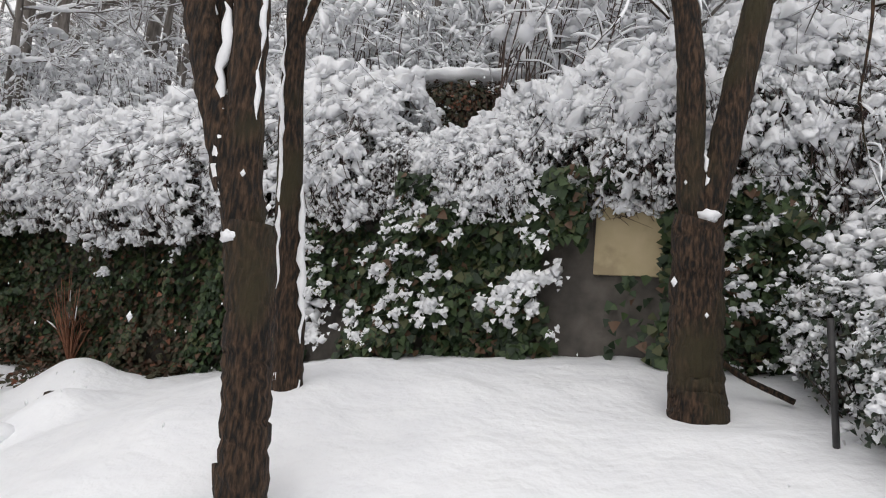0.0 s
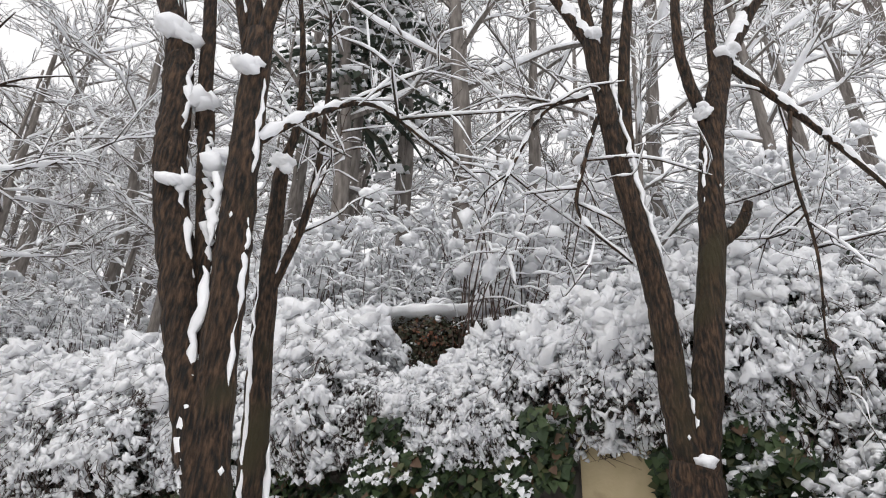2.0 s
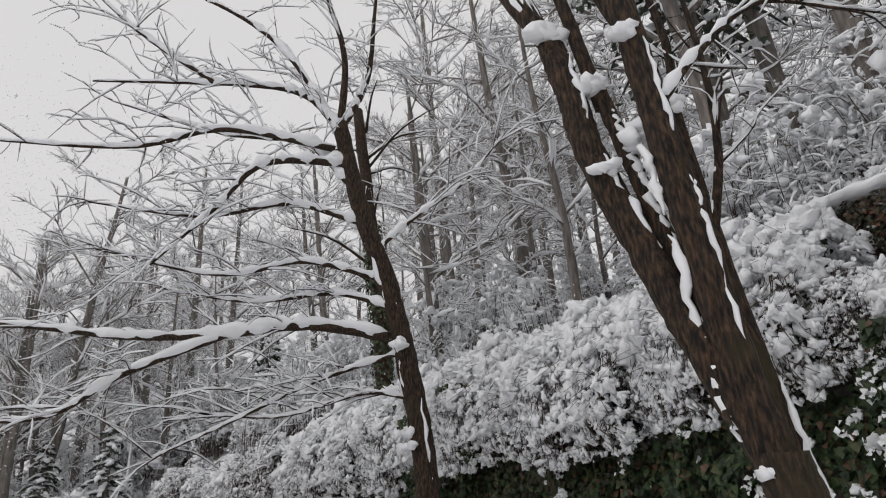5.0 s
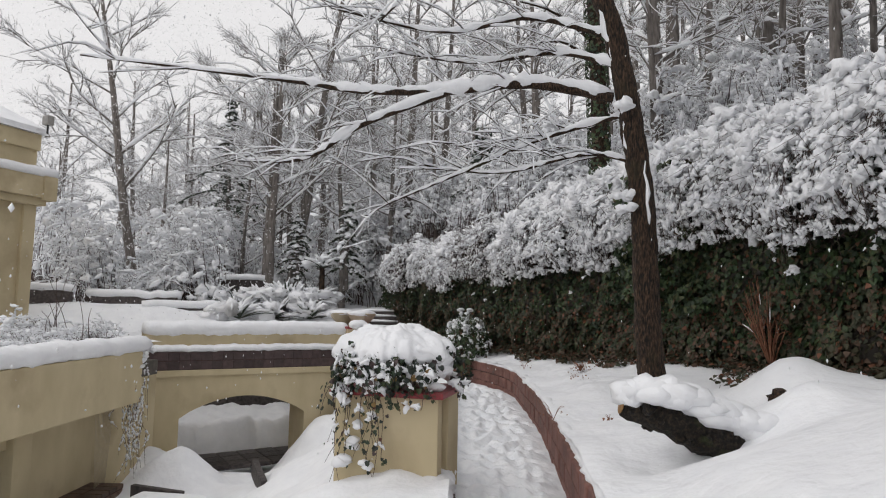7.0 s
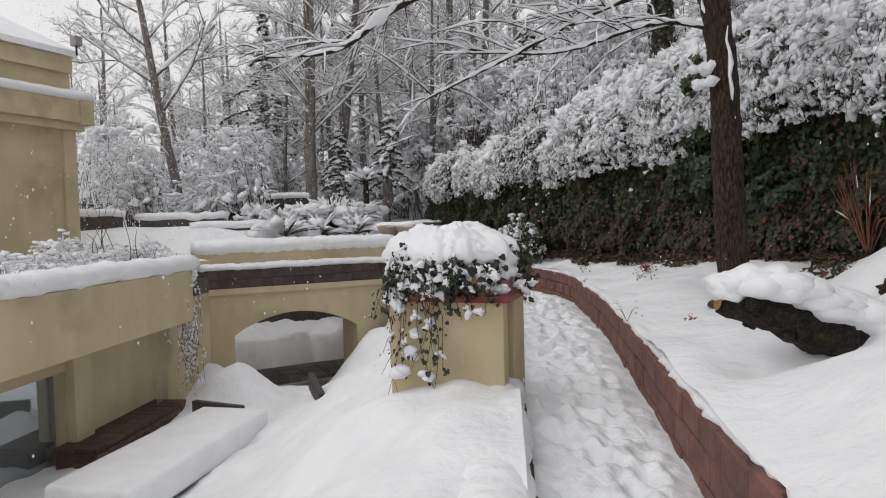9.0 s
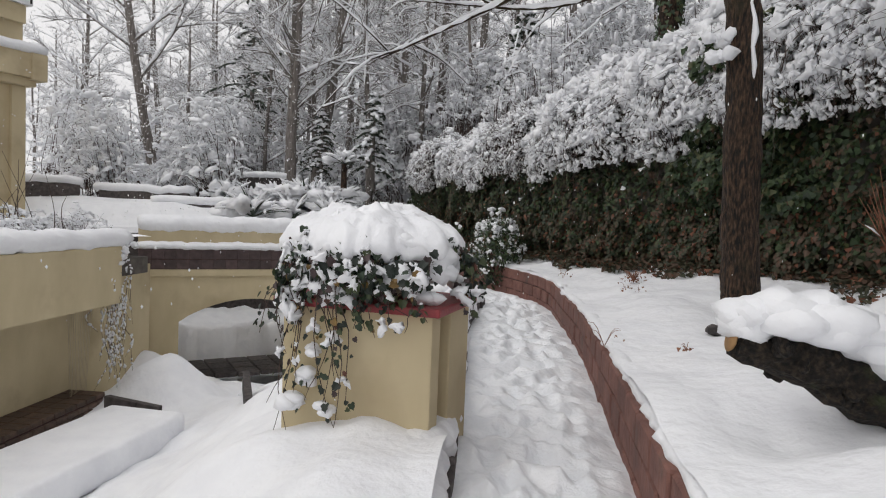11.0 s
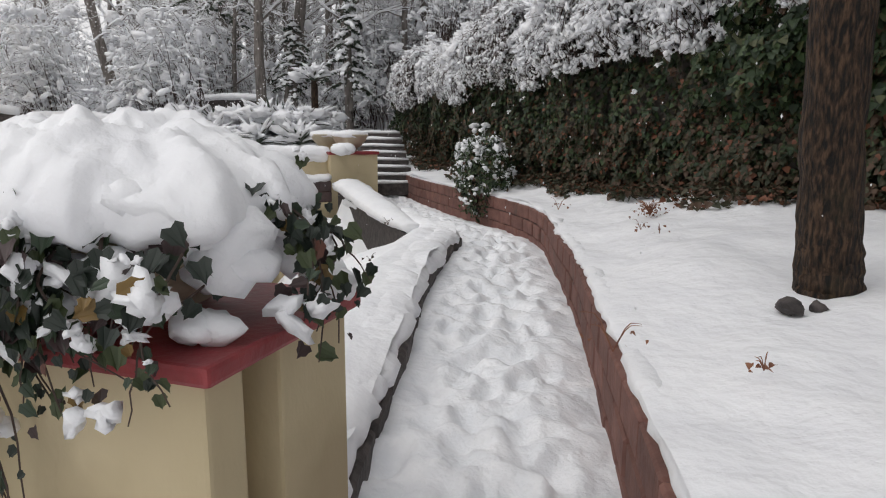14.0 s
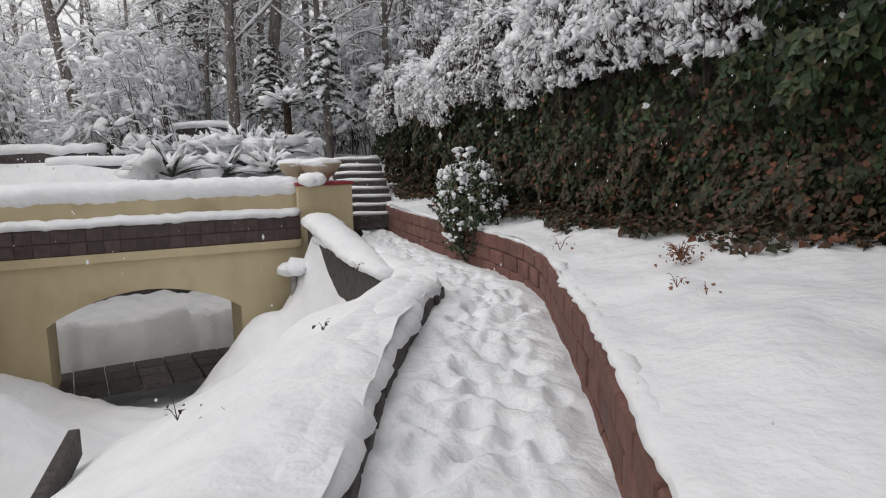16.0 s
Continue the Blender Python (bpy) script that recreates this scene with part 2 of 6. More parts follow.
def part(name, shape, mat, parent, label="", smooth=True, at=(0, 0, 0)):
    """One mesh under a thing; the shape is in world places, the thing stands at its own."""
    data = shape if isinstance(shape, bpy.types.Mesh) else shape.mesh(name, mat, smooth)
    ob = new(name, data)
    ob.parent = parent
    ob.location = Vector(at) - (parent.location if parent else Vector())
    if name in ("snow", "foliage", "twig_mass", "crown", "creeper", "ivy", "stems"):
        ob["kind"] = "stuff"
    return tagged(ob, label)


def piece(name, shape, mat, label, category, kind="", group="", smooth=True):
    """A thing that is one mesh."""
    ob = new(name, shape if isinstance(shape, bpy.types.Mesh) else shape.mesh(name, mat, smooth))
    return tagged(ob, label, category, group, kind)


def thing(name, label, category, at=(0, 0, 0), group="", kind=""):
    ob = new(name)
    ob.location = at
    ob.empty_display_size = 0.1
    return tagged(ob, label, category, group, kind)


def bevelled(lo, hi, bevel=0.01, segments=2):
    """A box mesh with rounded edges, as a Shape."""
    b = bmesh.new()
    bmesh.ops.create_cube(b, size=1)
    lo, hi = np.array(lo, float), np.array(hi, float)
    for v in b.verts:
        v.co = Vector((lo + hi) / 2 + np.array(v.co[:]) * (hi - lo))
    bmesh.ops.bevel(b, geom=b.edges[:], offset=bevel, segments=segments, affect="EDGES", profile=0.6)
    s = Shape()
    b.verts.ensure_lookup_table()
    s.add([v.co[:] for v in b.verts], [[v.index for v in f.verts] for f in b.faces])
    b.free()
    return s


def turned(shape, origin, angle):
    """The shape, built at zero, turned about z by radians and moved to origin."""
    ca, sa = math.cos(angle), math.sin(angle)
    for i, v in enumerate(shape.v):
        shape.v[i] = np.stack([v[:, 0] * ca - v[:, 1] * sa + origin[0], v[:, 0] * sa + v[:, 1] * ca + origin[1], v[:, 2] + origin[2]], axis=1)
    return shape


def curve_points(pts, k):
    """k points along a smooth line through pts."""
    p = np.asarray(pts, float)
    if len(p) < 3:
        return np.linspace(p[0], p[-1], k)
    ext = np.vstack([2 * p[0] - p[1], p, 2 * p[-1] - p[-2]])
    out = []
    for t in np.linspace(0, len(p) - 1 - 1e-6, k):
        i, u = int(t), t - int(t)
        a, b, c, d = ext[i], ext[i + 1], ext[i + 2], ext[i + 3]
        out.append(0.5 * (2 * b + (c - a) * u + (2 * a - 5 * b + 4 * c - d) * u * u + (3 * b - a - 3 * c + d) * u ** 3))
    return np.array(out)


def along(line, step):
    """Points and unit directions at even steps along a line of (x, y)."""
    p = curve_points([(*q[:2], 0) for q in line], 400)[:, :2]
    seg = np.linalg.norm(np.diff(p, axis=0), axis=1)
    s = np.concatenate([[0], np.cumsum(seg)])
    at = np.arange(step / 2, s[-1], step)
    xs, ys = np.interp(at, s, p[:, 0]), np.interp(at, s, p[:, 1])
    e = 0.05
    dx = np.interp(at + e, s, p[:, 0]) - np.interp(at - e, s, p[:, 0])
    dy = np.interp(at + e, s, p[:, 1]) - np.interp(at - e, s, p[:, 1])
    n = np.hypot(dx, dy)
    return np.stack([xs, ys], 1), np.stack([dx / n, dy / n], 1), at


def side_of(line, q):
    """Signed distance of points q from a line (plus: to the right of its course), and the length along it."""
    p = curve_points([(*a[:2], 0) for a in line], 120)[:, :2]
    q = np.asarray(q, float)
    best = np.full(len(q), 1e9)
    sign = np.ones(len(q))
    arc = np.zeros(len(q))
    run = 0.0
    for a, b in zip(p[:-1], p[1:]):
        d = b - a
        ln = np.hypot(*d) + 1e-9
        u = np.clip(((q - a) @ d) / ln ** 2, 0, 1)
        off = q - (a + u[:, None] * d)
        dist = np.hypot(off[:, 0], off[:, 1])
        better = dist < best
        best = np.where(better, dist, best)
        cr = d[0] * (q[:, 1] - a[1]) - d[1] * (q[:, 0] - a[0])
        sign = np.where(better, np.where(cr < 0, 1.0, -1.0), sign)
        arc = np.where(better, run + u * ln, arc)
        run += ln
    return best * sign, arc


# ---------------------------------------------------------------- plan: the lines of the place, walked from east to west
KERB = [(6.0, 0.4), (3.0, 0.55), (0.9, 0.85), (-0.6, 1.5), (-2.8, 3.1), (-4.86, 4.67), (-6.83, 6.13), (-8.17, 7.02), (-9.64, 7.95), (-10.8, 8.32), (-12.9, 8.62), (-15.2, 9.05), (-17.4, 9.65)]
EDGE = [(6.0, -0.9), (3.0, -0.8), (0.6, -0.5), (-1.3, 0.9), (-4.4, 3.05), (-5.4, 3.7), (-6.5, 4.43), (-8.1, 5.45), (-9.5, 6.5), (-10.1, 6.95), (-11.5, 7.25), (-14.6, 7.45)]
WALL = [(9.0, 2.6), (5.0, 4.1), (1.8, 5.45), (-1.0, 6.75), (-4.0, 8.15), (-6.5, 8.85), (-9.0, 9.3), (-12.0, 9.75), (-15.0, 10.3), (-18.5, 11.2), (-24, 12.8)]


def path_height(x, y):
    up = np.clip((np.asarray(x) + 0.9) / 1.9, 0, 1)
    return 0.36 * up * up * (3 - 2 * up)


# heights of the snow in the bed between kerb and wall
BED = np.array([(-2.8, 3.3, .50), (-4.4, 5.0, .5), (-4.9, 5.9, .5), (-5.1, 6.3, .58), (-6.9, 6.4, .52), (-7.5, 7.6, .56), (-9.7, 8.3, .44), (-13, 8.9, .5), (-16, 9.6, .55), (-3.4, 6.1, .7), (-3.9, 8.0, .93), (-.7, 6.5, 1.43), (1.8, 5.4, 1.72), (2.0, 4.2, 1.53), (-.5, 4.4, 1.48), (-.9, 3.6, 1.2), (-.2, 3, .98), (.9, 1.0, .75), (3, 2.5, 1.4), (-.8, 1.8, .62), (-7.5, 8.8, .85), (-11, 9.5, .7), (4, 1.0, 1.0), (6, 3.2, 1.9)])
_k = np.hypot(BED[:, None, 0] - BED[None, :, 0], BED[:, None, 1] - BED[None, :, 1])
_w = np.linalg.solve(_k + np.eye(len(BED)) * 0.05, BED[:, 2])


def bed_height(x, y):
    x, y = np.atleast_1d(x), np.atleast_1d(y)
    return np.hypot(x[:, None] - BED[None, :, 0], y[:, None] - BED[None, :, 1]) @ _w


def wall_top(x):
    return np.interp(x, [-24, -18, -15, -12, -9.5, -7.6, -4, 2, 9], [2.7, 2.6, 2.6, 2.6, 2.65, 2.85, 3.0, 3.05, 3.2])


def hill_height(x, y, d):
    """The slope behind the wall; d: metres behind it."""
    d = np.maximum(d, 0)
    return wall_top(x) + 0.1 + 0.62 * np.minimum(d, 5) + 0.36 * np.clip(d - 5, 0, 25) + 0.15 * np.clip(d - 30, 0, 200)


def sheet(name, us, vs, height, mat, label, category="ground"):
    """A snow sheet over a grid; height(u, v) gives the place of each corner."""
    uu, vv = np.meshgrid(us, vs, indexing="ij")
    pts = height(uu.ravel(), vv.ravel())
    a, b = len(us), len(vs)
    faces = [(i * b + j, (i + 1) * b + j, (i + 1) * b + j + 1, i * b + j + 1) for i in range(a - 1) for j in range(b - 1)]
    s = Shape()
    s.add(pts, faces)
    return piece(name, s, mat, label, category, "structure")


def ripple(x, y, size, amount):
    return np.array([amount * (smooth_noise(a / size, b / size) + 0.5 * smooth_noise(a / size * 2.3, b / size * 2.3, 5)) for a, b in zip(x, y)])


# ---------------------------------------------------------------- the ground
def land(x, y):
    q = np.stack([x, y], 1)
    d, _ = side_of(WALL, q)
    behind = d > 3.0
    low = np.where(x > -19.5, -2.75, np.where(x > -21.5, 0.75, 1.3 + 0.05 * np.maximum(-21.5 - x, 0)))
    low = np.where(x > 8, -0.3, low)
    z = np.where(behind, hill_height(x, y, d) - 0.55, low)
    far = np.hypot(x, y)
    z = z - np.clip(far - 90, 0, 400) * 0.02 + np.where(behind | (x < -21.5), ripple(x, y, 2.5, 0.22), 0)
    return np.stack([x, y, z], 1)


HILL = WALL[:-1] + [(-24, 12.2), (-34, 15), (-60, 22)]


def slope(u, v):
    """Hillside behind the wall; u along it, v metres back."""
    p, d, s = along(HILL, 0.25)
    i = np.clip((u * (len(p) - 1)).astype(int), 0, len(p) - 1)
    x, y = p[i, 0] + d[i, 1] * v, p[i, 1] - d[i, 0] * v
    z = hill_height(p[i, 0], y, v) + ripple(x, y, 1.8, 0.16) + ripple(x, y, 0.5, 0.05)
    return np.stack([x, y, z - np.clip(0.5 - v, 0, .5) * .3], 1)


sheet("hillside", np.linspace(0, 1, 210), np.concatenate([np.linspace(.25, 9, 36), np.linspace(9.6, 60, 30)]), slope, SNOW, "snow-covered wooded hillside above the retaining wall")
gx = np.unique(np.concatenate([np.linspace(-400, -60, 18), np.linspace(-60, 14, 100), np.linspace(14, 400, 22)]))
gy = np.unique(np.concatenate([np.linspace(-300, -14, 16), np.linspace(-14, 42, 76), np.linspace(42, 400, 20)]))
sheet("ground", gx, gy, land, SNOW, "snow-covered sloping woodland ground reaching to the distance")


PRINTS = []
_pk, _dk, _ = along([((a[0] + e[0]) / 2, (a[1] + e[1]) / 2) for a, e in zip(KERB, [(6.0, -.9), (3, -.8), (.6, -.5), (-1.3, .9), (-3.4, 2.4), (-5.9, 4.05), (-7.5, 5.1), (-8.8, 6.0), (-10, 6.9), (-11.4, 7.3), (-13.2, 7.5), (-15.2, 8.3), (-16.8, 8.9)])], .19)
for _i in range(len(_pk)):
    for _j in range(2):
        _off = (.16 if (_i + _j) % 2 else -.16) + rnd.gauss(.05 - .18 * _j, .09)
        _a = math.atan2(_dk[_i][1], _dk[_i][0]) + rnd.gauss(0, .25)
        PRINTS.append((_pk[_i][0] + _dk[_i][1] * _off + rnd.gauss(0, .06), _pk[_i][1] - _dk[_i][0] * _off + rnd.gauss(0, .06), math.cos(_a), math.sin(_a), rnd.uniform(.02, .055)))


def trodden(u, v):
    """Path between edging and kerb; u along, v across."""
    k = curve_points([(*p, 0) for p in KERB], 500)[:, :2]
    e = curve_points([(*p, 0) for p in EDGE + [(-15.2, 8.3), (-16.6, 8.9)]], 500)[:, :2]
    iu = u * 499
    kx, ky = np.interp(iu, range(500), k[:, 0]), np.interp(iu, range(500), k[:, 1])
    ex, ey = np.interp(iu, range(500), e[:, 0]), np.interp(iu, range(500), e[:, 1])
    x, y = ex + (kx - ex) * v, ey + (ky - ey) * v
    z = path_height(x, y)
    mid = np.clip(1 - np.abs(v - 0.5) * 2.2, 0, 1)
    tread = np.array([max(0.0, smooth_noise(a * 4.2, b * 4.2, 3)) + 0.6 * max(0.0, smooth_noise(a * 8.5, b * 8.5, 9)) for a, b in zip(x, y)])
    z = z + ripple(x, y, 0.6, 0.035) + ripple(x, y, 0.22, 0.02) - tread * 0.12 * (0.25 + mid)
    for fx, fy, ca, sa, deep in PRINTS:
        dx, dy = x - fx, y - fy
        lon, lat = (dx * ca + dy * sa) / .15, (-dx * sa + dy * ca) / .065
        q = lon * lon + lat * lat
        z = z - deep * np.exp(-q * q * .8) + deep * .35 * np.exp(-(np.sqrt(q) - 1.5) ** 2 * 4)
    return np.stack([x, y, z - 0.01 - 0.05 * np.clip((v - .8) / .2, 0, 1)], 1)


sheet("path", np.linspace(0, 1, 640), np.linspace(-0.06, 1.04, 42), trodden, SNOW_TRODDEN, "trodden snow footpath with footprints beside a red kerb wall", "path")


def kerb_top(x):
    return np.interp(x, [-18, -12, -9, -7, -4.5, -2.5, 0, 6], [.46, .44, .37, .355, .355, .36, .55, .95])


def bed(u, v):
    k = curve_points([(*p, 0) for p in KERB], 500)[:, :2]
    w = curve_points([(*p, 0) for p in WALL[:-1]], 500)[:, :2]
    iu = u * 499
    kx, ky = np.interp(iu, range(500), k[:, 0]), np.interp(iu, range(500), k[:, 1])
    wx, wy = np.interp(iu, range(500), w[:, 0]), np.interp(iu, range(500), w[:, 1])
    wide = np.hypot(wx - kx, wy - ky)
    v = 0.05 / wide + v * (1 - 0.05 / wide)
    x, y = kx + (wx - kx) * v, ky + (wy - ky) * v
    rim = np.clip(1 - v * wide / 0.7, 0, 1)
    z = bed_height(x, y) * (1 - rim) + (kerb_top(x) + .05) * rim
    lip = np.clip(1 - v * np.hypot(wx - kx, wy - ky) / 0.12, 0, 1)
    z = z + ripple(x, y, 0.9, 0.055) + ripple(x + 20, y, 0.28, 0.018) - 0.02 * lip
    # the snowed-over log and the heap beside it
    for cx, cy, rx, h in ((-2.5, 4.95, 0.5, 0.20), (-3.34, 6.1, .22, -.10), (-3.1, 4.05, .42, -.12), (-2.75, 4.3, .5, -.16), (-3.6, 6.75, 0.75, 0.40), (-2.6, 5.4, 0.7, 0.14), (-4.1, 7.6, .6, .12)):
        z = z + h * np.exp(-((x - cx) ** 2 + (y - cy) ** 2) / (rx * rx * 0.5))
    # hollows round the trunks
    for cx, cy in ((-0.2, 2.97), (2.0, 4.1), (-5.0, 6.3)):
        z = z - 0.05 * np.exp(-((x - cx) ** 2 + (y - cy) ** 2) / 0.09)
    return np.stack([x, y, z], 1)


sheet("garden_bed", np.linspace(0, 1, 300), np.linspace(0, 1.01, 70), bed, SNOW, "smooth deep snow on the raised garden bed")


def bank(u, v):
    """Snow bank from the edging down to the sunken yard."""
    e = curve_points([(*p, 0) for p in EDGE], 500)[:, :2]
    d = np.gradient(e, axis=0)
    d /= np.hypot(d[:, 0], d[:, 1])[:, None]
    iu = u * 499
    ex, ey = np.interp(iu, range(500), e[:, 0]), np.interp(iu, range(500), e[:, 1])
    left = v * 9.0
    x, y = ex - 0.60 * left, ey - 0.80 * left
    hold = np.interp(ex, [-11.5, -9.5], [.10, .35])
    steep = np.interp(ex, [-15, -11.5, -9.5], [4.5, 4.0, 1.0])
    z = np.interp(np.where(left < hold, left, hold + (left - hold) * steep), [0, 0.5, 1.1, 2.0, 3.0, 4.2, 9], [0.2, 0.2, -0.1, -0.68, -1.32, -1.75, -1.98]) + path_height(ex, ey)
    z = z + ripple(x, y, 1.1, 0.10) + ripple(x, y, 0.33, 0.035)
    for cx, cy, rx, h in ((-12.9, 2.7, 0.9, 0.85), (-11.4, 1.8, 0.45, 0.35), (-14.7, 6.3, 1.0, .8), (-15.1, 2.5, .8, .5), (-5.2, 2.0, 0.7, 0.2), (-8.6, 3.2, .8, .15)):
        z = z + h * np.exp(-((x - cx) ** 2 + (y - cy) ** 2) / (rx * rx * 0.6))
    # the wet hollow under the bridge
    z = z - .75 * np.exp(-((x + 16.0) ** 2 / 2.0 + (y - 4.7) ** 2 / .9)) - .5 * np.clip((-15.3 - x) / .8, 0, 1)
    return np.stack([x, y, z], 1)


sheet("sunken_yard", np.linspace(0, 1, 260), np.linspace(0, 1, 110), bank, SNOW, "deep snow bank sloping into the sunken yard")


# ---------------------------------------------------------------- retaining wall behind the bed
def ribbon(line, step, low, high, thick, mat, name, label, category, kind="structure", offset=0.0):
    """An upright wall along a line, its thickness to the right of the line's course; low and high are functions of x, y."""
    p, d, _ = along(line, step)
    nrm = np.stack([d[:, 1], -d[:, 0]], 1)
    a, b = p + nrm * offset, p + nrm * (offset + thick)
    lo, hi = low(p[:, 0], p[:, 1]), high(p[:, 0], p[:, 1])
    k = len(p)
    v = np.concatenate([np.column_stack([a, lo]), np.column_stack([a, hi]), np.column_stack([b, hi]), np.column_stack([b, lo])])
    f = []
    for i in range(k - 1):
        for q in range(4):
            r = (q + 1) % 4
            f.append((q * k + i, q * k + i + 1, r * k + i + 1, r * k + i))
    f += [(0, k, 2 * k, 3 * k), (k - 1, 4 * k - 1, 3 * k - 1, 2 * k - 1)]
    s = Shape()
    s.add(v, f)
    return piece(name, s, mat, label, category, kind, smooth=False)


ribbon(WALL, 0.4, lambda x, y: bed_height(x, y) * 0 - 0.2, lambda x, y: wall_top(x), 0.35, CONCRETE, "wall_garden", "damp dark concrete retaining wall under ivy", "wall")

WP, WD, WS = along(WALL, 0.02)
WN = np.stack([-WD[:, 1], WD[:, 0]], 1)  # towards the path


def on_wall(s, out):
    i = np.clip(np.searchsorted(WS, s), 0, len(WS) - 1)
    return WP[i] + WN[i] * np.asarray(out)[:, None], WN[i]


# the bare ochre panel
s_patch = WS[np.argmin(np.hypot(WP[:, 0] - 1.77, WP[:, 1] - 5.4))]
pp, pn = on_wall(np.array([s_patch]), np.array([0.03]))
pa = math.atan2(WD[np.searchsorted(WS, s_patch)][1], WD[np.searchsorted(WS, s_patch)][0])
piece("wall_panel", turned(bevelled((-0.32, -0.02, 2.37), (0.22, 0.03, 2.97), 0.006), (*pp[0], 0), pa), PATCH, "bare ochre plaster panel in the ivied wall", "wall", "structure", smooth=False)
piece("panel_ledge", turned(bevelled((-0.34, -0.02, 2.97), (0.24, 0.06, 3.0), 0.008), (*pp[0], 0), pa), PATCH, "thin plaster ledge over the bare panel", "wall", "structure", smooth=False)


def ivy(name, s0, s1, count, mat, label, size, z_low, z_high, bulge, keep=None):
    """Leaves in overlapping clumps on the wall face."""
    sh = Shape()
    s = np.random.uniform(s0, s1, count)
    i = np.clip(np.searchsorted(WS, s), 0, len(WS) - 1)
    x = WP[i, 0]
    lo, hi = bed_height(WP[i, 0], WP[i, 1]) + z_low, wall_top(x) + z_high
    z = lo + (hi - lo) * np.random.uniform(0, 1, count)
    lumpy = np.array([smooth_noise(a * 1.3, b * 1.6, 2) + 0.6 * smooth_noise(a * 3.6, b * 3.6, 4) for a, b in zip(s, z)])
    out = 0.06 + bulge * np.clip(0.35 + lumpy, 0.0, 1.3) + np.random.uniform(-0.05, 0.05, count)
    if keep is not None:
        m = keep(s, z, x)
        s, z, out = s[m], z[m], out[m]
    q, nr = on_wall(s, out)
    nrm = np.column_stack([nr, np.full(len(s), 0.45)]) + np.random.normal(0, 0.38, (len(s), 3))
    sh.leaves(np.column_stack([q, z]), nrm, np.random.uniform(0.6, 1.25, len(s)) * size)
    return piece(name, sh, mat, label, "ivy", "stuff"), (s, z, out)


def off_panel(s, z, x):
    near = np.abs(s - s_patch)
    near = np.abs(s - s_patch + .05)
    bare = (near < 0.27) & (z > 2.36) & (z < 3.05) | (near < 0.30) & (z <= 2.4) & (np.random.uniform(0, 1, len(s)) < 0.88)
    gap = np.array([smooth_noise(a * 0.8, b * 0.9, 7) for a, b in zip(s, z)]) < -0.42
    return ~bare & ~gap


ivy("ivy", 3.0, 14.5, 21000, IVY, "dense dark green ivy hanging over the retaining wall", 0.085, -0.02, 0.15, 0.32, off_panel)
ivy("ivy", 14.5, 34.5, 21000, IVY, "dense dark green ivy hanging over the retaining wall", 0.085, 0.12, 0.1, 0.3, off_panel)
_s0, _s1 = (float(WS[np.argmin(np.abs(WP[:, 0] - a))]) for a in (-5.6, -7.7))
ivy("ivy", _s0, _s1, 5200, IVY, "thick green ivy climbing over the snowed shrubs", 0.09, .7, 1.0, 0.62)
ivy("withered_ivy", 12.5, 32, 15000, IVY_DRY, "withered brown ivy and dead leaves at the wall foot", 0.07, -0.1, -1.1, 0.36)
ivy("withered_ivy", 12.5, 32, 7000, IVY_DRY, "withered brown ivy threaded through the green", 0.06, 0.2, -.2, 0.36)

# snow lying on the ivy
sh = Shape()
for _ in range(640):
    s = rnd.choice((rnd.uniform(7.3, 11.2), rnd.uniform(7.3, 11.2), rnd.uniform(3.5, 15), rnd.uniform(14, 30)))
    i = min(np.searchsorted(WS, s), len(WS) - 1)
    top = float(wall_top(WP[i, 0]))
    lo = float(bed_height(WP[i, 0], WP[i, 1])[0])
    central = 7.3 < s < 11.2
    z = lo + (top - lo) * rnd.uniform(0.05, 1.0) ** (0.8 if central else 0.22)
    if abs(s - s_patch) < 0.45 and z < 3.05:
        continue
    lump = smooth_noise(s * 1.3, z * 1.6, 2) + 0.6 * smooth_noise(s * 3.6, z * 3.6, 4)
    if lump < (-0.05 if central else .1):
        continue
    out = 0.09 + 0.32 * min(max(0.35 + lump, 0), 1.3)
    r = rnd.uniform(0.012, 0.045) * rnd.choice((.7, 1, 1.5)) * (1.0 if central else .75)
    for _k2 in range(rnd.choice((2, 3, 4, 6))):
        du, dz = rnd.gauss(0, r * 1.3), rnd.gauss(0, r)
        q, nr = on_wall(np.array([s + du]), np.array([out + rnd.uniform(-.02, .03) - dz * .5]))
        e = r * rnd.uniform(.5, 1.1)
        sh.lump((q[0][0], q[0][1], z + dz), (e * rnd.uniform(.6, 1.2), e * rnd.uniform(.6, 1.2), e * rnd.uniform(.5, 1.0)), .45)
        for _k3 in range(2):
            q2 = np.array([q[0][0] + rnd.gauss(0, e), q[0][1] + rnd.gauss(0, e) - .02, z + dz + rnd.gauss(-e * .3, e * .7)])
            sh.leaves([q2], [(nr[0][0] + rnd.gauss(0, .4), nr[0][1] + rnd.gauss(0, .4), .7)], [rnd.uniform(.03, .065)])
piece("snow_clumps", sh, SNOW, "fresh snow clumps caught on the ivy leaves", "snow", "stuff")


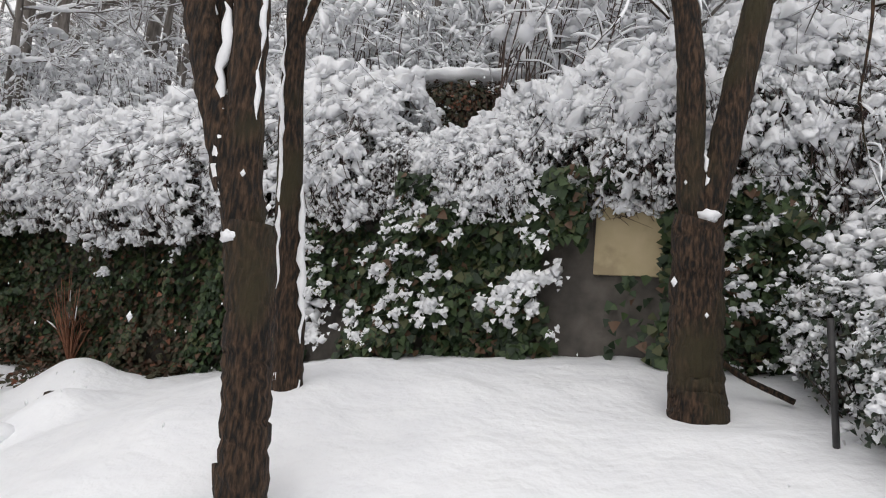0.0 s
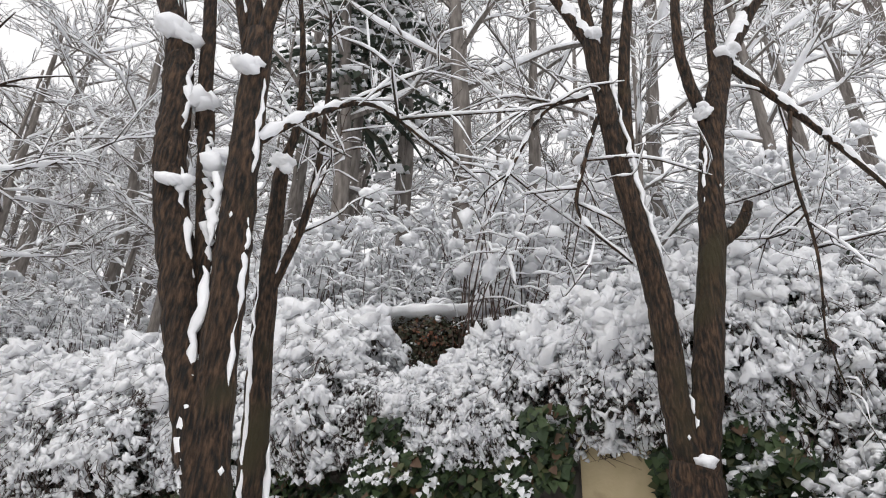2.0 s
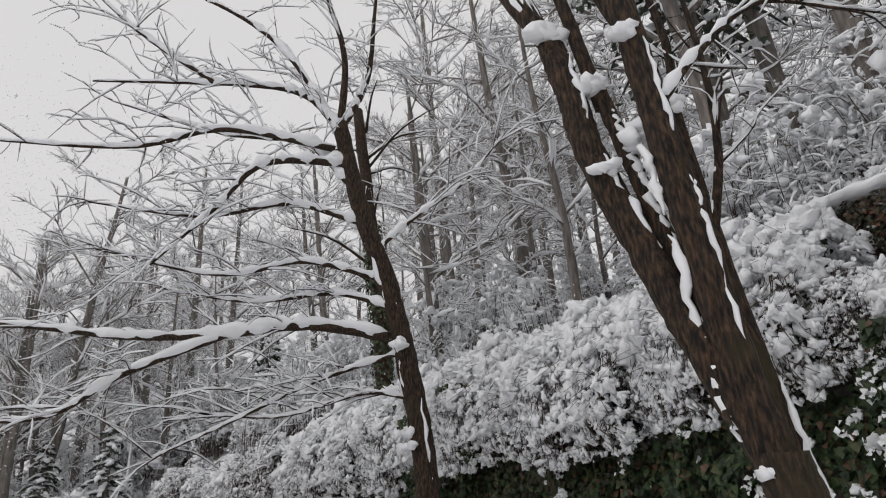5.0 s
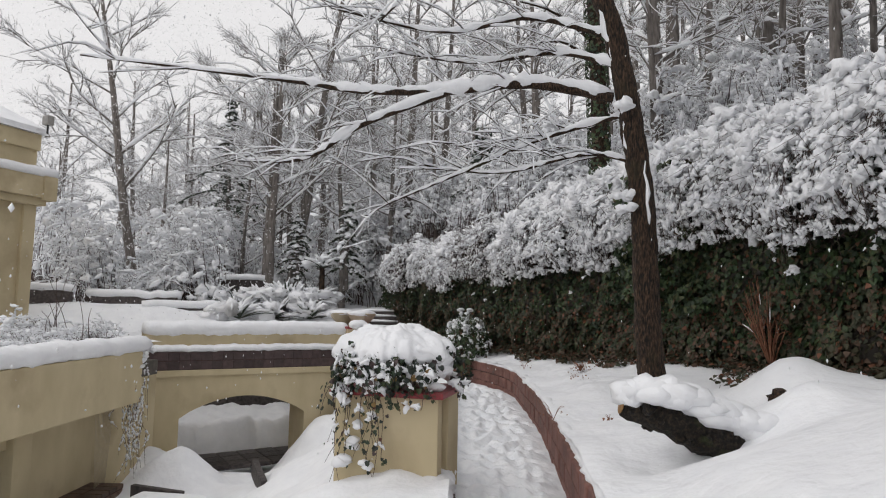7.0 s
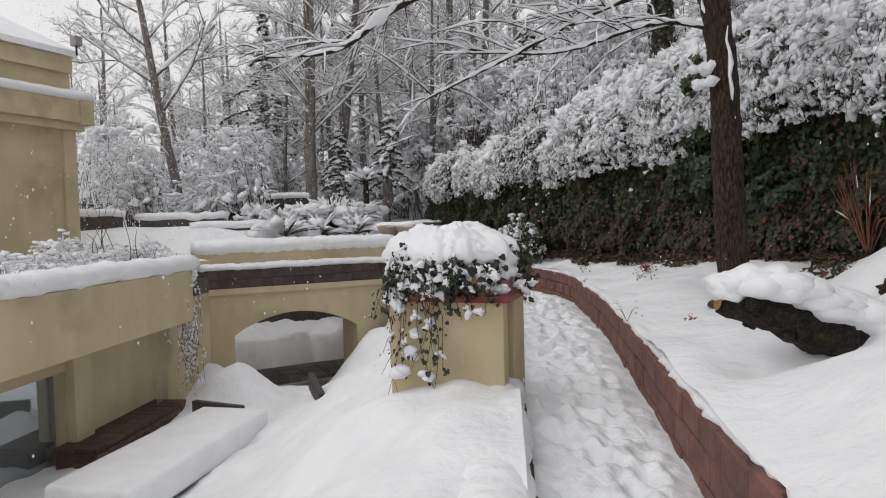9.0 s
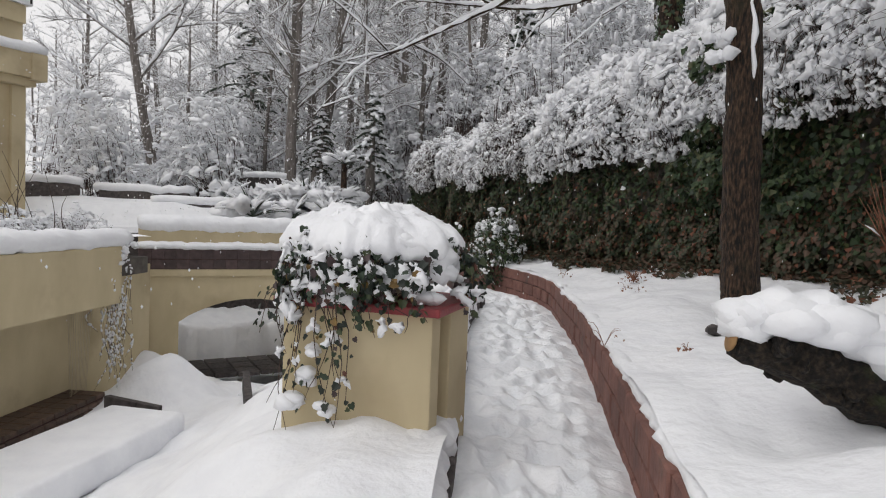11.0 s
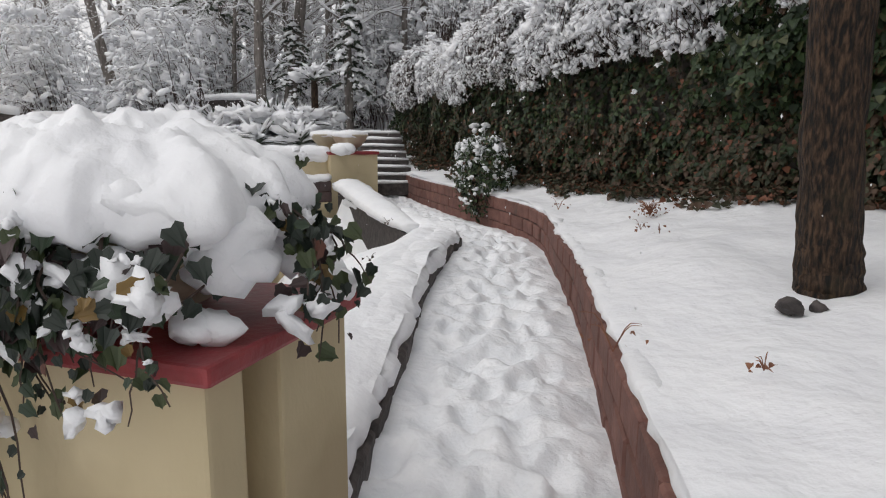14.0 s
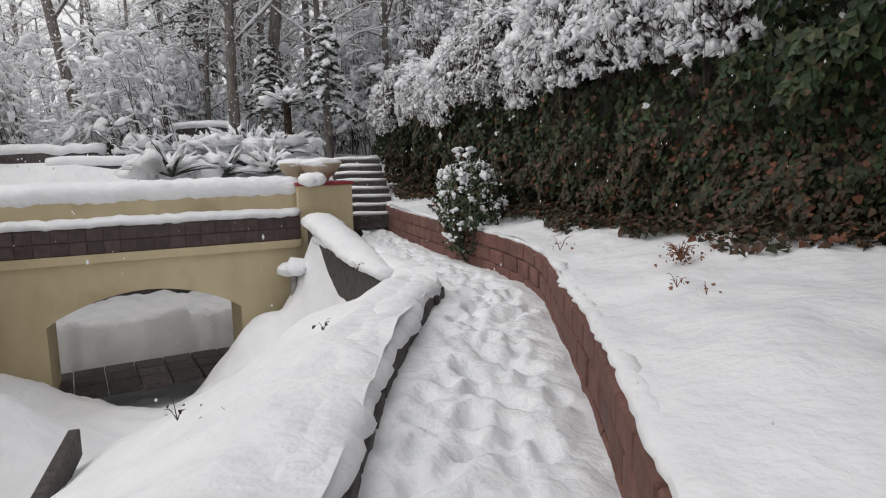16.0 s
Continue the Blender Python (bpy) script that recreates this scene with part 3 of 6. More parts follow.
# ---------------------------------------------------------------- snow-laden shrubs
def oriented_lump(shape, c, t, size, rough=.3, fine=True):
    """A snow pad whose long axis lies along t and whose flat side faces the ground."""
    base, faces = (ICO_V, ICO_F) if fine else (ICO1_V, ICO1_F)
    t = np.asarray(t, float) / (np.linalg.norm(t) + 1e-9)
    sd = np.cross(t, [0, 0, 1.0])
    sd = sd / np.linalg.norm(sd) if np.linalg.norm(sd) > .05 else np.array([1.0, 0, 0])
    up = np.cross(sd, t)
    ph = np.random.uniform(0, 6.28, 4)
    d = 1 + rough * (np.sin(base[:, 0] * 3.3 + ph[0]) * np.sin(base[:, 1] * 3.1 + ph[1]) + .7 * np.sin(base[:, 2] * 4 + base[:, 0] * 3.7 + ph[2]) + .5 * np.sin(base[:, 1] * 7 + base[:, 0] * 6 + ph[3]))
    v = base * d[:, None] * np.asarray(size)
    shape.add(v[:, :1] * t + v[:, 1:2] * sd + v[:, 2:] * up + np.asarray(c), faces)


def shrub_shapes(seed, length, depth, height, stems, droop, snow=1.0, lumps=60, leaf=700, sides=4):
    """Arching stems that fall towards -y, their side twigs, fluffy snow along them, dark leaves beneath."""
    np.random.seed(seed)
    r = random.Random(seed)
    twigs, white, dark = Shape(), Shape(), Shape()
    tips = []
    for _ in range(stems):
        x0, y0 = r.uniform(-length / 2, length / 2), r.uniform(-0.1, depth)
        a = r.gauss(-math.pi / 2, 0.9)
        reach, rise = r.uniform(0.4, 1.0) * depth * 1.15, r.uniform(0.3, 1.0) * height
        t = np.linspace(0, 1, 8)
        fall = r.uniform(0.3, 1.0) * droop
        px = x0 + math.cos(a) * reach * t + 0.03 * np.random.normal(0, 1, 8).cumsum()
        py = y0 + math.sin(a) * reach * t ** 1.3 + 0.03 * np.random.normal(0, 1, 8).cumsum()
        pz = rise * np.sin(t * 1.9) - fall * t ** 3
        p = np.column_stack([px, py, pz])
        twigs.tube(p, (0.008, 0.002), 3, cap=False)
        first = r.randrange(2, 5)
        n = 9
        fine = curve_points(p[first:] + [0, 0, 0.012], n)
        rad = snow * np.clip(0.017 + 0.014 * np.random.normal(0, 1, n), 0.003, 0.05) * np.sin(np.linspace(0.4, 2.8, n))
        for c, e, g in zip(fine[:-1], fine[1:], rad):
            if g > .006 and r.random() < .8:
                oriented_lump(white, c + (e - c) * r.random(), e - c, (g * r.uniform(1.5, 3.0), g * r.uniform(.9, 1.5), g * .9), .35, False)
        for _t in range(sides):
            k = r.randrange(2, 8)
            ln = r.uniform(0.12, 0.42)
            d = np.array([r.gauss(0, 1), r.gauss(-.2, 1), r.gauss(0.35, 0.6)])
            d /= np.linalg.norm(d)
            q = p[k] + d * ln
            m = (p[k] + q) / 2 + [0, 0, 0.06 * ln]
            q[2] -= 0.15 * ln
            twigs.tube([p[k], m, q], (0.0035, 0.0012), 3, cap=False)
            w = snow * r.uniform(0.005, 0.016)
            white.tube(curve_points([p[k] + [0, 0, .008], m + [0, 0, w * .6], q + [0, 0, .006]], 5), (.003, w, w * r.uniform(.6, 1.4), w, .002), 5, .8, .4, cap=False)
            tips += [q, m]
        tips += [p[-1], p[-2], p[-3], p[4]]
    for _ in range(lumps):
        c = r.choice(tips) + np.array([r.gauss(0, 0.04), r.gauss(0, 0.04), r.gauss(0.02, 0.03)])
        q = r.uniform(0.02, 0.06) * snow
        for _q in range(3):
            white.lump(c + np.array([r.gauss(0, q), r.gauss(0, q), r.gauss(0, q * .5)]), (q * r.uniform(0.6, 1.5), q * r.uniform(0.6, 1.5), q * r.uniform(0.5, 0.9)), 0.35)
    if leaf:
        base = np.array([r.choice(tips) for _ in range(leaf)])
        base[:, 2] -= np.abs(np.random.normal(0.05, 0.25, leaf))
        base[:, 1] += np.random.uniform(-.05, 0.3, leaf)
        base[:, 0] += np.random.normal(0, 0.1, leaf)
        dark.leaves(base, np.random.normal(0, 1, (leaf, 3)) + [0, -0.6, 0.5], np.random.uniform(0.025, 0.055, leaf))
    return twigs, white, dark


def clump_shapes(seed, size, count, snowy, leaf=.05):
    """A dense leafy bush inside an ellipsoid, with snow pads on its leaf sprays."""
    np.random.seed(seed)
    r = random.Random(seed)
    twigs, white, dark = Shape(), Shape(), Shape()
    d = np.random.normal(0, 1, (count, 3))
    d /= np.linalg.norm(d, axis=1)[:, None]
    bump = np.array([1 + .28 * smooth_noise(*(v * 2.2 + seed)) + .15 * smooth_noise(*(v * 5 + seed)) for v in d])
    c = d * bump[:, None] * np.random.uniform(.72, 1.02, count)[:, None] * np.array(size) / 2 + [0, 0, size[2] / 2]
    dark.leaves(c, d + np.random.normal(0, .45, (count, 3)) + [0, 0, .4], np.random.uniform(.6, 1.3, count) * leaf)
    for i in range(0, count, 26):
        twigs.tube(curve_points([(c[i][0] * .15, c[i][1] * .15, 0), c[i] * [.6, .6, .5], c[i]], 6), (.008, .002), 3, cap=False)
    for i in range(snowy):
        k = r.randrange(count)
        if d[k][2] < -.35 and r.random() < .8:
            continue
        q = r.uniform(.008, .026) * (1.6 if d[k][2] > .55 else 1)
        white.leaves(c[k] + d[k] * .02 + np.random.normal(0, q * 1.5, (3, 3)), d[k] * .5 + np.random.normal(0, .6, (3, 3)) + [0, 0, .6], np.random.uniform(.02, .05, 3))
        for _ in range(3):
            white.lump(c[k] + d[k] * .02 + np.random.normal(0, q * .9, 3), (q * r.uniform(.7, 1.5), q * r.uniform(.7, 1.5), q * r.uniform(.55, 1.0)), .4, q < .02)
    return twigs, white, dark


def leaf_bush(seed, name, label, size, count, snowy, group, mat=None, leaf=.05):
    tw, wh, dk = clump_shapes(seed, size, count, snowy, leaf)
    ob = thing(name, label, "bush", group=group)
    part("twig_mass", tw, TWIG, ob, "thin bare brown twigs", smooth=False)
    part("foliage", dk, mat or IVY, ob, "small dark leaves", smooth=False)
    part("snow", wh, SNOW, ob, "snow pads on the leaves")
    return ob


def shrub(seed, label, length, depth, height, stems, droop, snow=1.0, lumps=60, leaf=700, name="shrub", group="snowed shrubs", sides=4):
    tw, wh, dk = shrub_shapes(seed, length, depth, height, stems, droop, snow, lumps, leaf, sides)
    ob = thing(name, label, "shrub", group=group)
    part("twig_mass", tw, TWIG, ob, "thin bare brown twigs", smooth=False)
    part("snow", wh, SNOW, ob, "heavy fresh snow")
    if leaf:
        part("foliage", dk, NEEDLE, ob, "small dark leaves", smooth=False)
    return ob


def hedge_shapes(seed, length, depth, height, drop, fronds, load, leaf):
    """A mound that spills over the wall towards -y: bowed fronds, heavy pads above, a ragged dark fringe below."""
    np.random.seed(seed)
    r = random.Random(seed)
    twigs, white, dark = Shape(), Shape(), Shape()
    y_mid = depth * .35

    def at(x, phi, q):
        lumpy = 1 + .16 * smooth_noise(x * 1.4, phi * 1.7, seed) + .12 * smooth_noise(x * 3.4, phi * 3.6, seed + 3)
        taper = 1 - .25 * (abs(x) / length * 2) ** 3
        z = height * math.cos(phi) if phi < math.pi / 2 else drop * math.cos(phi) * 1.5
        return np.array([x, y_mid - depth * math.sin(phi) * q * lumpy, z * q * lumpy * taper])

    low = 2.25
    for _ in range(fronds):
        x0, p0 = r.uniform(-length / 2, length / 2), r.uniform(-.7, low - .25)
        span, q = r.uniform(.3, .75), r.uniform(.84, 1.04)
        sway = r.gauss(0, .28)
        phis = np.linspace(p0, min(p0 + span, low), 7)
        line = np.array([at(x0 + sway * (f - p0), f, q + .05 * math.sin((f - p0) / span * 3)) for f in phis])
        line += np.random.normal(0, .012, line.shape)
        twigs.tube(line - [0, 0, .012], (.006, .002), 3, cap=False)
        if r.random() < .55:
            d = line[-1] - line[-3] + np.array([r.gauss(0, .12), r.gauss(-.05, .1), r.gauss(.03, .1)])
            twigs.tube([line[-2], line[-2] + d * .6, line[-2] + d * r.uniform(.9, 1.7)], (.0035, .0012), 3, cap=False)
        for i in range(6):
            f = phis[i]
            weight = float(np.interp(f, [-.7, .3, .9, 1.4, 2.25], [1.0, 1.0, .78, .45, .17]))
            gap = smooth_noise(line[i][0] * 2.1, f * 2.4, seed + 8)
            if r.random() > weight * load * (1.08 if gap > -.12 else .34):
                continue
            big = r.uniform(.024, .068) * (.55 + .75 * weight) * (1.0 if load > .8 else .62)
            c = line[i] + (line[i + 1] - line[i]) * r.random() + [0, 0, big * .25]
            big *= r.choice((.6, .8, 1.0, 1.0, 1.45))
            for _k in range(3):
                e = big * r.uniform(.55, 1.0)
                oriented_lump(white, c + np.array([r.gauss(0, big * .7), r.gauss(0, big * .6), r.gauss(0, big * .4)]), line[i + 1] - line[i] + np.random.normal(0, .06, 3), (e * r.uniform(1.0, 1.7), e * r.uniform(.8, 1.2), e * r.uniform(.55, .9)), .42, e > .035)
            for _k in range(2):
                e = big * r.uniform(.25, .5)
                oriented_lump(white, c + np.array([r.gauss(0, big), r.gauss(0, big * .8), r.gauss(-big * .2, big * .5)]), line[i + 1] - line[i], (e * 1.5, e, e * .8), .4, False)
    for _ in range(260):
        f, x0 = r.uniform(-.6, 1.5), r.uniform(-length / 2, length / 2)
        c, e = at(x0, f, .9), at(x0 + r.gauss(0, .12), f + r.gauss(.1, .25), r.uniform(1.05, 1.24))
        twigs.tube([c, (c + e) / 2 + [0, 0, .03], e], (.0045, .0016), 3, cap=False)
    for _ in range(int(fronds * 1.9)):
        f, x0 = r.uniform(.6, low), r.uniform(-length / 2, length / 2)
        c = at(x0, f, r.uniform(.9, 1.08))
        e = r.uniform(.010, .026)
        oriented_lump(white, c, (r.gauss(0, .5), r.gauss(0, .4), -.7), (e * r.uniform(1, 2.6), e, e * .8), .4, False)
    k = leaf
    pts = np.array([at(r.uniform(-length / 2, length / 2), r.uniform(.2, low + .12), r.uniform(.68, .97)) for _ in range(k)])
    dark.leaves(pts, np.random.normal(0, .8, (k, 3)) + [0, -.7, .3], np.random.uniform(.03, .065, k))
    return twigs, white, dark


def wall_hedge(seed, label, length, depth, height, drop, fronds, load, leaf):
    tw, wh, dk = hedge_shapes(seed, length, depth, height, drop, fronds, load, leaf)
    ob = thing("shrub", label, "shrub", group="snowed shrubs")
    part("twig_mass", tw, TWIG, ob, "thin bare brown twigs", smooth=False)
    part("snow", wh, SNOW, ob, "heavy fresh snow")
    part("foliage", dk, HEDGE_LEAF, ob, "small dark leaves", smooth=False)
    return ob


hedge_a = wall_hedge(11, "arching shrub bowed under heavy snow on top of the wall", 2.1, .95, 1.15, .50, 520, 1.0, 3600)
hedge_b = wall_hedge(12, "arching shrub bowed under heavy snow on top of the wall", 2.1, .85, 1.0, .62, 480, .92, 3800)
hedge_c = wall_hedge(13, "thin-twigged shrub dusted with snow on top of the wall", 2.1, .8, 1.1, .45, 620, .44, 3400)
shrub_low = shrub(14, "low snow-covered undergrowth shrub on the slope", 1.8, 0.9, 1.0, 75, 0.5, 1.3, 60, 160, sides=4)
shrub_tall = shrub(15, "tall bare thicket with snow on its thin twigs", 1.6, .8, 2.2, 70, 0.3, 1.5, 40, 0, sides=6)
used = set()
for j, s in enumerate(np.arange(2.4, 35, 1.12)):
    q, nr = on_wall(np.array([s]), np.array([-0.12 + 0.16 * math.sin(j * 2.1)]))
    face = math.atan2(nr[0][1], nr[0][0]) + math.pi / 2
    x = q[0][0]
    src = (hedge_c if j % 3 else hedge_b) if x < -10.2 else (hedge_a, hedge_b, hedge_a, hedge_c)[j % 4] if x > -3 else (hedge_a, hedge_b)[j % 2]
    z = float(wall_top(x)) + 0.08 + 0.10 * math.sin(j * 1.7) + (.12 if -9.6 < x < -6.4 else 0)
    k = (1.0 + 0.14 * math.sin(j * 3.3)) * (1.12 if -9.6 < x < -6.4 else 1.0)
    if x < -10.2:
        k *= .92 + .14 * math.sin(j * 5.1)
    if abs(s - s_patch) < .9:
        k, z = .85, z + .12
    if -.5 < x < 1.2:
        k = .6
    m = pose(q[0][0], q[0][1], z, 0, 0, math.degrees(face)) @ Matrix.Diagonal((k, k, k, 1))
    if src not in used:
        used.add(src)
        src.matrix_world = m
    else:
        copy_thing(src, m).scale = (k, k, k)


# ---------------------------------------------------------------- trees by the path
def limb(wood, white, pts, r0, r1, sides=8, snow=1.0, k=None, bite=0.10):
    """One tapered limb with its knobbly bark and the snow that lies on it."""
    n = k or max(5, int(len(pts) * 5))
    p = curve_points(pts, n)
    size = r1 + (r0 - r1) * (1 - np.linspace(0, 1, n)) ** 0.8
    p = p + np.random.normal(0, 1, p.shape) * size[:, None] * 0.035
    wood.tube(p, size, sides, 1.0, bite)
    tan = np.gradient(p, axis=0)
    tan /= np.linalg.norm(tan, axis=1)[:, None] + 1e-9
    flat = np.sqrt(1 - np.clip(tan[:, 2] ** 2, 0, 1))
    if snow > 0:
        lift = size * 0.75 + 0.012
        q = p + np.column_stack([-tan[:, 0] * tan[:, 2] * size * 0.8, -tan[:, 1] * tan[:, 2] * size * 0.8, lift * flat])
        rad = snow * (size * 0.62 + 0.002 + np.minimum(size * .35, .012)) * np.clip((flat - 0.06) * 2.3, 0, 1) * np.clip(1 + 0.4 * np.random.normal(0, 1, n), 0.25, 1.7)
        rad[0] = rad[-1] = 0.003
        if rad.max() > 0.008:
            white.tube(q, np.maximum(rad, 0.002), 6, 0.9, 0.12)


def twigs_on(wood, white, pts, count, length, r, seed, gravity=0.0, snow=1.0, spread=0.8, levels=2):
    """Side twigs along a limb, each with twigs of its own."""
    g = random.Random(seed)
    p = curve_points(pts, 30)
    for _ in range(count):
        i = g.randrange(6, 30)
        d = p[min(i + 1, 29)] - p[i - 1]
        d = d / (np.linalg.norm(d) + 1e-9)
        w = d * 0.8 + np.array([g.gauss(0, spread), g.gauss(0, spread), g.gauss(0.25, spread * 0.6)])
        w /= np.linalg.norm(w)
        ln = length * g.uniform(0.4, 1.1)
        m1 = p[i] + w * ln * 0.5 + np.array([0, 0, 0.05 * ln])
        e = p[i] + w * ln + np.array([g.gauss(0, 0.1), g.gauss(0, 0.1), -gravity * ln + g.gauss(0, 0.08)])
        limb(wood, white, [p[i], m1, e], r, r * 0.3, 4, snow, 6, 0.05)
        if levels > 1:
            twigs_on(wood, white, [p[i], m1, e], 4, length * 0.4, r * 0.45, g.randrange(10 ** 6), gravity, snow, spread, levels - 1)


def side_snow(white, pts, spots, r, away):
    """Snow blown into the bark and forks of a stem: (start, end) along it."""
    p = curve_points(pts, 60)
    for a, b in spots:
        i, j = int(a * 59), int(b * 59)
        q = p[i:j + 1] + np.asarray(away)
        if len(q) < 3:
            continue
        q = q + np.random.normal(0, r * .3, q.shape)
        rad = r * .85 * np.sin(np.linspace(0.2, 2.95, len(q))) * np.random.uniform(0.45, 1.35, len(q))
        white.tube(q, rad, 6, 1.0, 0.15)


def caps(white, spots):
    for c, r in spots:
        for _ in range(6):
            k = r * random.uniform(.45, .85)
            white.lump(np.array(c) + np.random.normal(0, r * 0.4, 3) * [1, 1, 0.6], (k, k, k * .75), 0.25)


def park_tree(name, label, base, stems, shoots, snow_spots, cap_spots, seed, twig=9, twig_len=0.9, fall=0.0, load=1.3):
    np.random.seed(seed)
    ob = thing(name, label, "tree", base, "pollarded trees")
    trunk, white = Shape(), Shape()
    for pts, r0, r1 in stems:
        limb(trunk, white, pts, r0, r1, 16, 0.0, len(pts) * 9, 0.06)
    for j, (pts, r0, r1) in enumerate(shoots):
        crown = Shape()
        limb(crown, white, pts, r0 * 1.2, r1, 8, load, len(pts) * 8, 0.06)
        twigs_on(crown, white, pts, twig, twig_len, max(r1 * 0.8, 0.008), seed * 50 + j, fall, load * 1.15)
        part("branch", crown, BARK, ob)
    for pts, spots, r, away in snow_spots:
        side_snow(white, pts, spots, r, away)
    caps(white, cap_spots)
    part("trunk", trunk, BARK, ob, "rough dark brown bark with moss")
    part("snow", white, SNOW, ob, "snow lying on limbs and in forks")
    return ob


A_TRUNK = [(-.17, 2.98, .75), (-.17, 2.98, 1.06), (-.22, 2.99, 1.5), (-.25, 2.99, 1.86), (-.30, 3.0, 2.25)]
A_LEFT = [(-.30, 3.0, 2.15), (-.46, 3.01, 2.6), (-.63, 3.03, 3.1), (-.86, 3.05, 3.85), (-.93, 3.06, 4.31), (-1.0, 3.07, 4.72)]
A_LEFT2 = [(-.42, 3.06, 2.7), (-.53, 3.08, 3.1), (-.66, 3.1, 3.69), (-.78, 3.12, 4.3)]
A_MID = [(-.28, 3.0, 2.1), (-.37, 3.0, 2.55), (-.42, 3.0, 3.3), (-.46, 3.0, 3.9), (-.52, 3.02, 4.78)]
A_BACK = [(-.43, 4.2, 1.1), (-.45, 4.2, 1.56), (-.55, 4.2, 2.5), (-.64, 4.2, 3.55), (-.69, 4.2, 4.65)]
park_tree("tree", "dark rough-barked multi-stemmed pollarded tree in deep snow", (-.17, 2.98, .9),
    [(A_TRUNK, .105, .11), (A_LEFT, .092, .080), (A_LEFT2, .05, .045), (A_MID, .092, .076), (A_BACK, .115, .05), ([(-.22, 2.99, 1.2), (-.17, 2.98, .95), (-.15, 2.97, .7)], .10, .12)],
    [([(-1.0, 3.07, 4.7), (-1.55, 3.12, 5.9), (-2.36, 3.2, 7.15), (-4.4, 3.4, 9.7)], .05, .012), ([(-1.0, 3.05, 4.7), (-1.48, 3.11, 6.04), (-2.36, 3.2, 7.66), (-3.28, 3.3, 9.1)], .045, .012),
     ([(-1.0, 3.1, 4.7), (-1.36, 3.2, 5.94), (-1.73, 3.3, 7.26), (-2.2, 3.4, 8.6)], .04, .01), ([(-.78, 3.12, 4.2), (-.97, 3.1, 5.39), (-1.26, 3.0, 6.28), (-1.73, 2.9, 7.8)], .04, .012),
     ([(-.52, 3.02, 4.7), (-.78, 3.04, 5.77), (-1.07, 3.07, 6.93), (-1.29, 3.1, 8.2)], .04, .012), ([(-.5, 3.0, 4.7), (-.43, 3.0, 5.63), (-.49, 3.0, 6.64), (-.58, 3.0, 7.8)], .04, .012),
     ([(-.55, 3.05, 4.6), (-.92, 3.1, 5.82), (-1.23, 3.15, 6.85), (-1.6, 3.2, 8.3)], .04, .012), ([(-.69, 4.2, 4.6), (-.62, 4.2, 5.1), (-.70, 4.2, 5.9), (-.9, 4.2, 7.0)], .035, .01), ([(-.64, 4.2, 3.6), (-.45, 4.2, 4.3), (-.42, 4.2, 5.2), (-.5, 4.2, 6.2)], .03, .01),
     ([(-.42, 3.0, 4.0), (-.2, 3.1, 4.25), (0.1, 3.3, 4.5), (.45, 3.4, 4.3)], .018, .006)],
    [(A_LEFT, [(.12, .34), (.45, .62), (.7, .95)], .028, (.075, -.03, 0)), (A_MID, [(.02, .10), (.3, .62), (.72, .9)], .022, (.07, -.04, 0)), (A_BACK, [(.1, .3), (.36, .8)], .022, (-.04, -.075, 0)), (A_LEFT2, [(.35, .95)], .03, (.03, -.03, 0)), (A_MID, [(.12, .30), (.33, .50), (.54, .72)], .034, (-.095, -.055, 0)), (A_BACK, [(.02, .22), (.3, .55)], .03, (.10, -.05, 0))],
    [((-1.0, 3.03, 4.76), .10), ((-.78, 3.08, 4.32), .09), ((-.6, 3.0, 3.9), .08), ((-.66, 4.15, 4.62), .08), ((-.5, 2.95, 4.45), .07), ((-.75, 2.96, 3.75), .055), ((-.34, 2.92, 2.18), .05)], 3)

